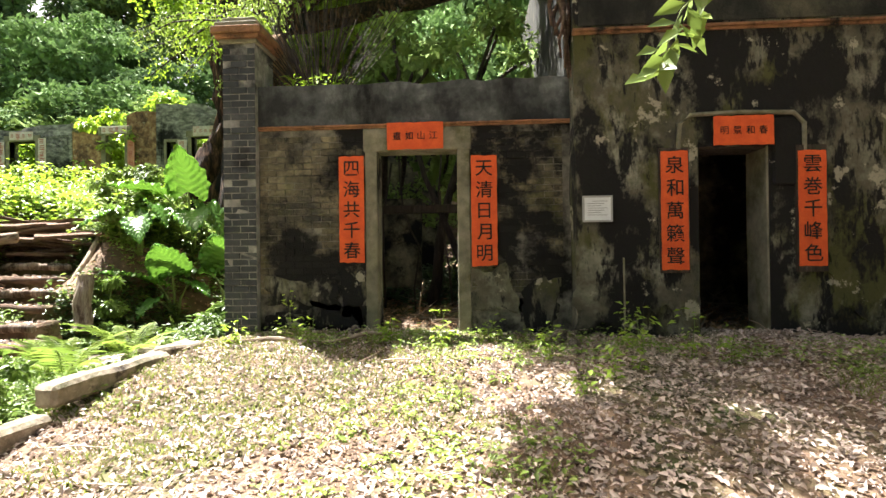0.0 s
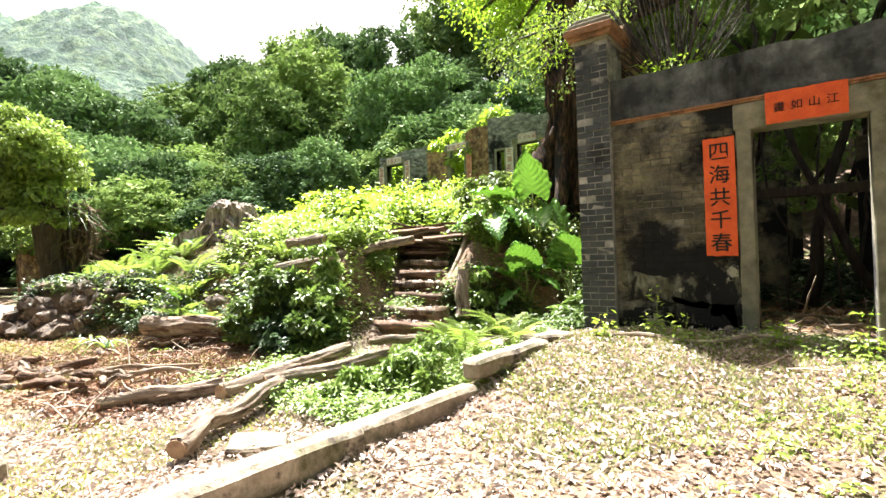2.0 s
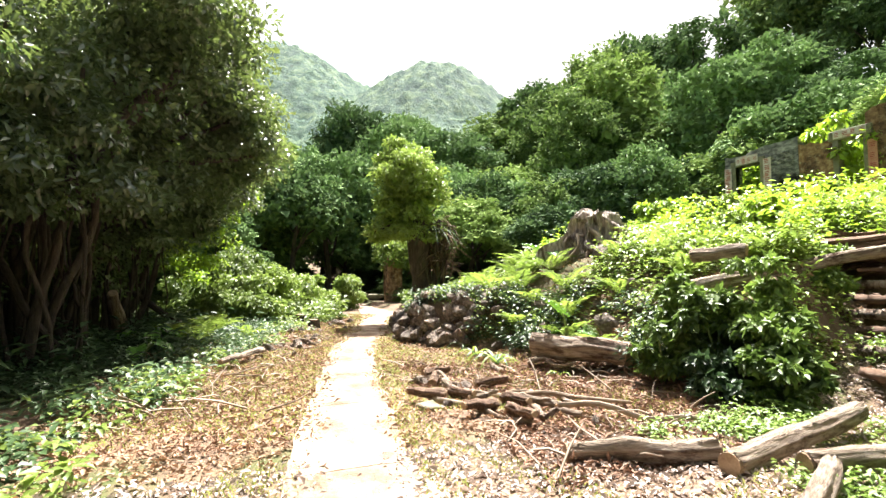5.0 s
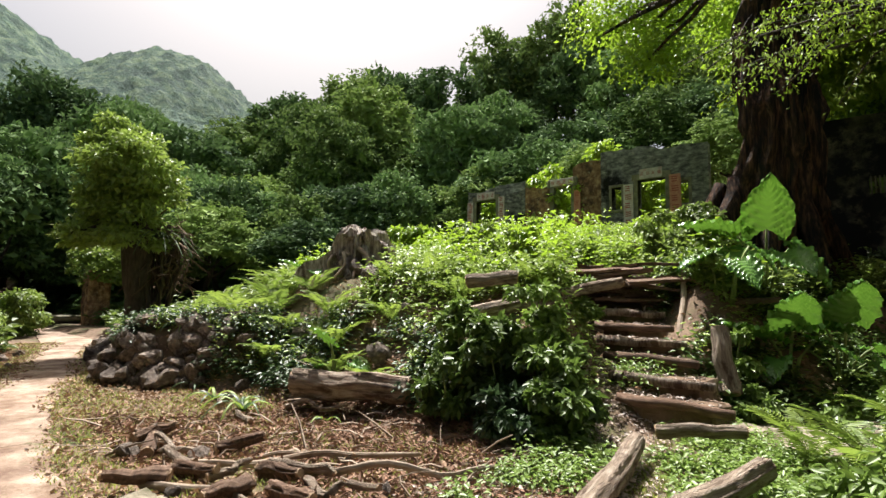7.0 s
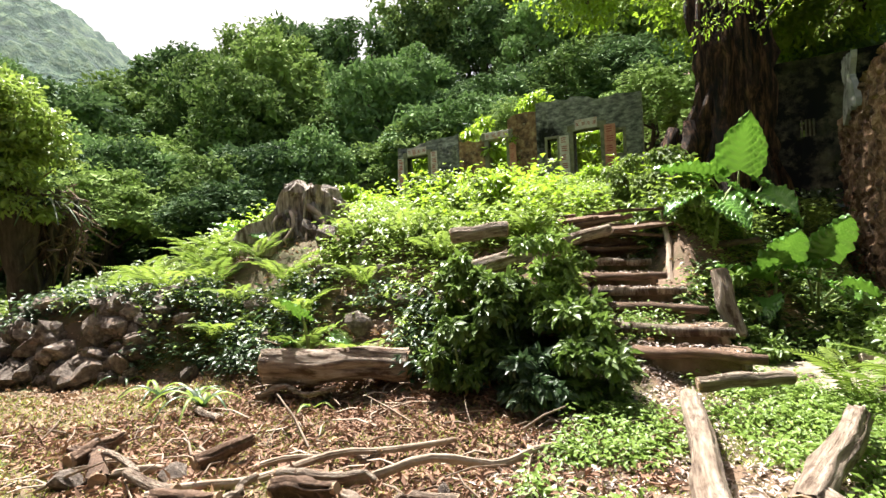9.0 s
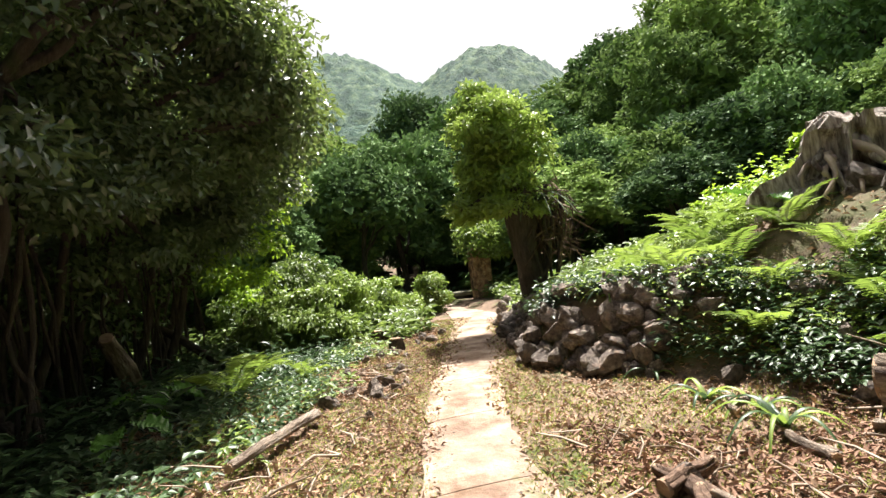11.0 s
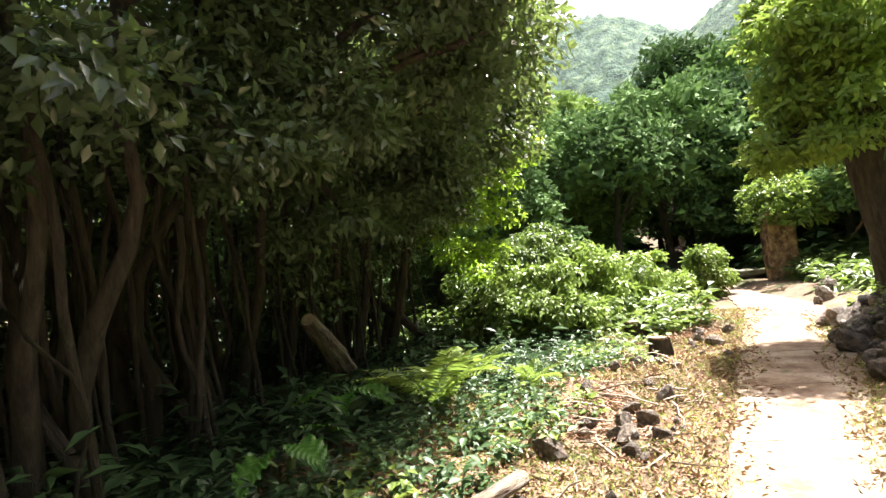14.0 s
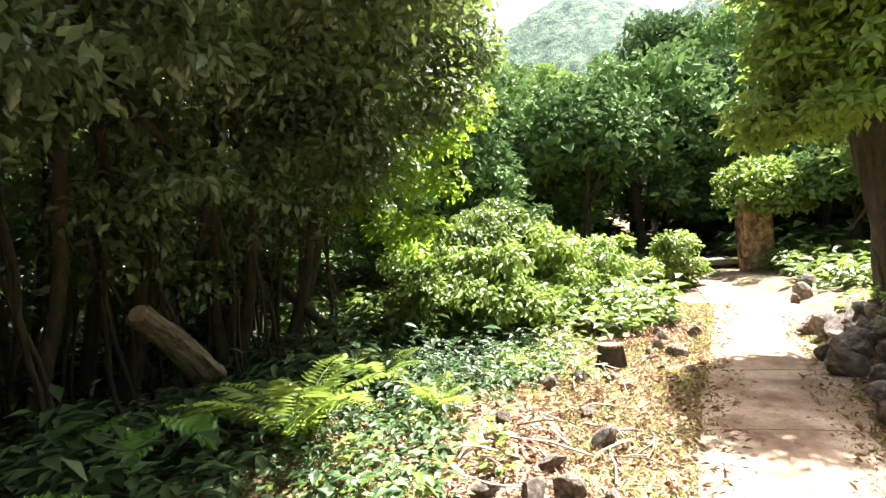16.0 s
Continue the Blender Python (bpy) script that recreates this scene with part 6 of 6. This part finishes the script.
growth("thicket_dark_edge", -18, -6, -2.4, 1.6, 1600, 9, 0.2, 0.1, lambda x, y: (np.abs(y - path_mid(x) + 2.7 + 0.35 * wobble(x, y, 1.6)) < 0.6), m_shaded_herb, "weeds along the thicket's edge with shade in their colour", 0.13)
growth("thicket_edge_herbs", -21, -6, -2.3, 1.6, 1300, 9, 0.2, 0.1, lambda x, y: (np.abs(y - path_mid(x) + 2.45 + 0.35 * wobble(x, y, 1.6)) < 0.6) & patches(x, y, 1.7, 3, -0.4), m_herb, "sunny weeds along the thicket's edge", 0.13)
growth("shade_side_herbs", -8, 10, -9, -2.6, 2600, 9, 0.25, 0.14, lambda x, y: patches(x, y, 0.8, 7, -0.3), m_shaded_herb, "weeds on the shaded side of the yard", 0.16)
growth("thicket_back_herbs", -32, -5, -15, -4.5, 5000, 10, 0.5, 0.2, lambda x, y: patches(x, y, 0.8, 9, -0.8), m_shaded_herb, "weeds behind the thicket, coloured dark for shade", 0.22)
growth("court_weeds", -2.3, 1.4, 10.0, 15, 500, 12, 0.3, 0.13, lambda x, y: patches(x, y, 1.3, 2, -0.2), m_shaded_herb, "weeds inside the roofless house", 0.15)
growth("bank_foot_herbs", -15.5, -6.4, 3.2, 5.4, 2600, 12, 0.26, 0.08, lambda x, y: (ground_z(x, y) > 0.25) & patches(x, y, 1.8, 12, -0.35), m_shaded_herb, "dark leafy weeds at the foot of the bank", 0.15)
growth("far_field_herbs", -50, -18, -5, 18, 8000, 14, 0.55, 0.24, lambda x, y: off_path(x, y, 1.4) & (x < -18.5) & ~((y > 3) & (y < 6.5) & (x > -24)), m_herb, "green weeds around the far end of the path", 0.3)

growth("slope_undergrowth", -70, -12, -18, 45, 11000, 8, 1.1, 0.55, lambda x, y: (np.hypot(x + 5, y - 2) > 25) & off_path(x, y, 1.6), m_forest, "dark undergrowth below the forest trees", 0.6)


def grass(name, x0, x1, y0, y1, n, h, keep, label):
    P = on_ground(n, x0, x1, y0, y1, keep)
    k = len(P)
    a = rng.random(k) * 6.283
    D = np.stack([np.cos(a) * 0.6, np.sin(a) * 0.6, 0.5 + rng.random(k)], axis=1)
    s = h * (0.4 + 1.0 * rng.random(k))
    U = np.stack([-np.cos(a), -np.sin(a), np.full(k, 0.6)], axis=1)
    V, F = leaf_quads(P, D, U, s, 0.006 + s * 0.07, 0.1)
    return stuff(name, mesh_np(name, V, F), m_grass, label, "grass")


grass("yard_grass", -5.5, 6, 0.4, 6.8, 60000, 0.065, lambda x, y: patches(x, y, 0.8, 4, np.where((y > 4.0) & (x < 1.2), -0.5, 0.45)) & off_path(x, y, 0.5), "thin short grass in the yard")
grass("verge_grass", -22, -4, -1.5, 5, 105000, 0.05, lambda x, y: patches(x, y, 1.0, 6, -0.45) & off_path(x, y, 0.33) & (ground_z(x, y) < 0.6), "thin grass and moss along the path")


def litter(name, x0, x1, y0, y1, n, size, keep, label, material=None):
    P = on_ground(n, x0, x1, y0, y1, keep)
    k = len(P)
    P[:, 2] += 0.008 + 0.02 * rng.random(k)
    D = unit(k) * np.array([1, 1, 0.3])
    s = size * (0.35 + 1.1 * rng.random(k) ** 1.5)
    V, F = leaf_quads(P, D, np.array([0, 0, 1]) + unit(k) * 0.8, s, s * (0.35 + 0.2 * rng.random(k)), 0.4)
    return stuff(name, mesh_np(name, V, F), material or m_litter, label, "fallen leaves")


litter("yard_leaves", -6.5, 7, -3.5, 6.95, 140000, 0.058, lambda x, y: off_path(x, y, 0.1) & (x > -99), "thick carpet of dry brown fallen leaves in the yard")
def chips(name, x0, x1, y0, y1, n, size, keep, label):
    P = on_ground(n, x0, x1, y0, y1, keep)
    k = len(P)
    P[:, 2] += 0.006 + 0.03 * rng.random(k)
    s = size * (0.4 + 1.0 * rng.random(k))
    V, F = leaf_quads(P, unit(k) * np.array([1, 1, 0.35]), np.array([0, 0, 1]) + unit(k) * 0.6, s, s * 0.28, 0.3)
    return stuff(name, mesh_np(name, V, F), m_chip, label, "bark chips")


chips("bank_debris", -10.8, -5.4, 1.7, 5.0, 22000, 0.085, lambda x, y: patches(x, y, 0.9, 3, -0.6) & off_path(x, y, 0.8), "red-brown bark and dry mulch below the bank")
chips("verge_debris", -21, -7, -1.6, 3.0, 24000, 0.075, lambda x, y: np.abs(y - path_mid(x) + 1.3) < 0.95 + 0.25 * wobble(x, y, 1.5), "brown dry mulch beside the path")
sp = []
for k in range(7):
    f = k / 6
    n = 90
    sp.append(np.stack([-5.4 - 1.5 * f + rng.uniform(-0.55, 0.42, n), 5.9 + 2.6 * f + rng.uniform(0.06, 0.48, n), np.full(n, 0.38 + 1.08 * f + 0.14)], axis=1))
sp = np.concatenate(sp)
ns = len(sp)
ss = 0.07 * (0.4 + rng.random(ns))
stuff("step_leaves", mesh_np("step_leaves", *leaf_quads(sp, unit(ns) * np.array([1, 1, 0.3]), np.array([0, 0, 1]) + unit(ns) * 0.6, ss, ss * 0.45, 0.35)), m_litter, "dry leaves lying on the earth steps", "fallen leaves")
for k in range(9):
    x, y = -9.4 + 0.33 * k + 0.12 * rng.normal(), 2.25 + 0.25 * rng.normal()
    a = rng.random() * 6.28
    z = gz(x, y) + 0.07
    log("wood_chunk", (x, y, z), (x + 0.42 * math.cos(a), y + 0.42 * math.sin(a), z + 0.05), 0.06, 0.035, "rotten chunk of red-brown wood in the mulch", m_plank, "wood chunk", "wood chunks", 0.03, 70 + k, 0.6)
litter("court_leaves", -2.4, 9, 7.1, 12, 5000, 0.1, lambda x, y: x > -3, "dry leaves inside the roofless house", m_litter_brown)
litter("verge_leaves", -22, -6.5, -2, 5, 62000, 0.06, lambda x, y: off_path(x, y, 0.3) & (ground_z(x, y) < 0.9), "scattered dry leaves along the path", m_litter_brown)
litter("path_leaves", -20, 3, -0.6, 5, 5000, 0.04, lambda x, y: ~off_path(x, y, 0.55), "few dry leaves on the concrete path")
litter("bank_leaves", -14, -3.2, 4, 10, 7000, 0.08, lambda x, y: ground_z(x, y) > 0.5, "dry leaves on the bank", m_litter_brown)


def sticks(name, n, x0, x1, y0, y1, keep, length, r, label):
    P = on_ground(n, x0, x1, y0, y1, keep)
    k = len(P)
    a = rng.random(k) * 6.283
    L = length * (0.3 + rng.random(k))
    D = np.stack([np.cos(a), np.sin(a), 0.25 * rng.normal(size=k)], axis=1) * L[:, None]
    S = np.stack([-np.sin(a), np.cos(a), np.zeros(k)], axis=1)
    Uz = np.array([0, 0, 1.0])
    rr = (r * (0.4 + rng.random(k)))[:, None]
    P[:, 2] += 0.02 + 0.03 * rng.random(k)
    M = P + D * 0.5 + S * (L * 0.12 * rng.normal(size=k))[:, None] + Uz * 0.02
    rings = []
    for c, q in ((P, 1.0), (M, 0.85), (P + D, 0.4)):
        rings += [c + S * rr * q, c - S * rr * 0.5 * q + Uz * rr * 0.86 * q, c - S * rr * 0.5 * q - Uz * rr * 0.86 * q]
    V = np.stack(rings, axis=1).reshape(-1, 3)
    t = []
    for g in range(2):
        for j in range(3):
            t.append((3 * g + j, 3 * g + (j + 1) % 3, 3 * g + 3 + (j + 1) % 3, 3 * g + 3 + j))
    F = (np.arange(k)[:, None, None] * 9 + np.array(t)[None]).reshape(-1, 4)
    return stuff(name, mesh_np(name, V, F), m_twig, label, "twigs")


sticks("debris_twigs", 290, -10.5, -5.5, 1.7, 4.6, lambda x, y: patches(x, y, 0.9, 3, -0.5) & off_path(x, y, 0.7), 0.42, 0.011, "heap of broken dry twigs below the bank")
sticks("verge_twigs", 800, -20, -8, -1.6, 1.8, lambda x, y: np.abs(y - path_mid(x) + 1.5) < 0.7, 0.45, 0.011, "dry twigs along the thicket's edge")
sticks("yard_twigs", 260, -5, 6, 0.5, 6.8, lambda x, y: off_path(x, y, 0.5), 0.35, 0.007, "dry twigs in the yard")
sticks("court_twigs", 220, -2.3, 5, 7.4, 11, lambda x, y: x > -3, 0.7, 0.015, "broken sticks inside the ruined house")


# ---- bricks of the ruined house ----
def brick_mesh(seed, lx, ly, lz):
    bm = bmesh.new()
    box(bm, -lx / 2, lx / 2, -ly / 2, ly / 2, -lz / 2, lz / 2)
    for v in bm.verts:
        v.co += noise.noise_vector(v.co * 9 + Vector((seed * 4.7, 0, 0))) * 0.005
    me = bpy.data.meshes.new("brick")
    bm.to_mesh(me)
    bm.free()
    return me


COURSE = 0.088


def brick_face(parent, spans, z0, z1, length, face, plane, material, limit, skip=None):
    """Running bond over spans of one wall face; past the limit the bricks are joined into one part."""
    meshes = [brick_mesh(k, length - 0.015, 0.05, COURSE - 0.014) for k in range(6)]
    halves = [brick_mesh(k + 9, length / 2 - 0.015, 0.05, COURSE - 0.014) for k in range(3)]
    for me in meshes + halves:
        me.materials.append(material)
    todo = []
    for a, b in spans:
        for c in range(int((z1 - z0) / COURSE)):
            z = z0 + COURSE * (c + 0.5)
            x = a
            half = c % 2 == 1
            while x < b - 0.03:
                w = length / 2 if (half or x + length > b + 0.02) else length
                half = False
                if x + w > b + 0.02:
                    break
                if not (skip and skip(x + w / 2, z)) and rng.random() > 0.03:
                    todo.append((x + w / 2, z, w < length * 0.75))
                x += w
    rest_v, rest_f, o = [], [], 0
    for k, (u, z, short) in enumerate(sorted(todo, key=lambda q: abs(q[1] - 2.2))):
        me = halves[k % 3] if short else meshes[k % 6]
        d = 0.004 * rng.normal()
        m = pose(u, plane + d, z, 0.5 * rng.normal(), 0.6 * rng.normal(), 0.7 * rng.normal()) if face == "y" else pose(plane + d, u, z, 0.6 * rng.normal(), 0.5 * rng.normal(), 90 + 0.7 * rng.normal())
        if k < limit:
            ob = new("brick", me)
            ob.parent = parent
            ob.matrix_basis = m
        else:
            for v in me.vertices:
                rest_v.append(tuple(m @ v.co))
            for p in me.polygons:
                rest_f.append([i + o for i in p.vertices])
            o += len(me.vertices)
    if rest_v:
        ob = part("brick_rest", mesh_np("brick_rest", rest_v, rest_f), material, parent)
        ob["kind"] = "stuff"


brick_face(house, [(-2.49, -1.05), (0.345, 1.63)], 1.0, 3.19, 0.24, "y", WY + 0.012, m_brick, 300, lambda u, z: noise.noise(Vector((u * 1.5, z * 1.5, 7))) > 0.28 + 0.3 * (z - 1.0))
brick_face(house, [(-2.94, -2.49)], 0.25, 4.36, 0.225, "y", 6.912, m_brick_grey, 140)
brick_face(house, [(6.9, 7.5)], 0.25, 4.36, 0.2, "x", -2.918, m_brick_grey, 150)
# courses of the ruin that stay far off
for x0, x1, z0, z1, mt in ((-10.9, -10.65, 3.6, 6.7, m_course), (-10.1, -9.75, 5.7, 6.6, m_course), (-9.7, -8.6, 6.0, 6.6, m_course), (-8.0, -7.5, 4.0, 6.5, m_course), (-15.3, -14.2, 4.2, 6.0, m_course)):
    brick_face(far, [(x0, x1)], z0, z1, 0.3, "y", FY - 0.004, mt, 60)
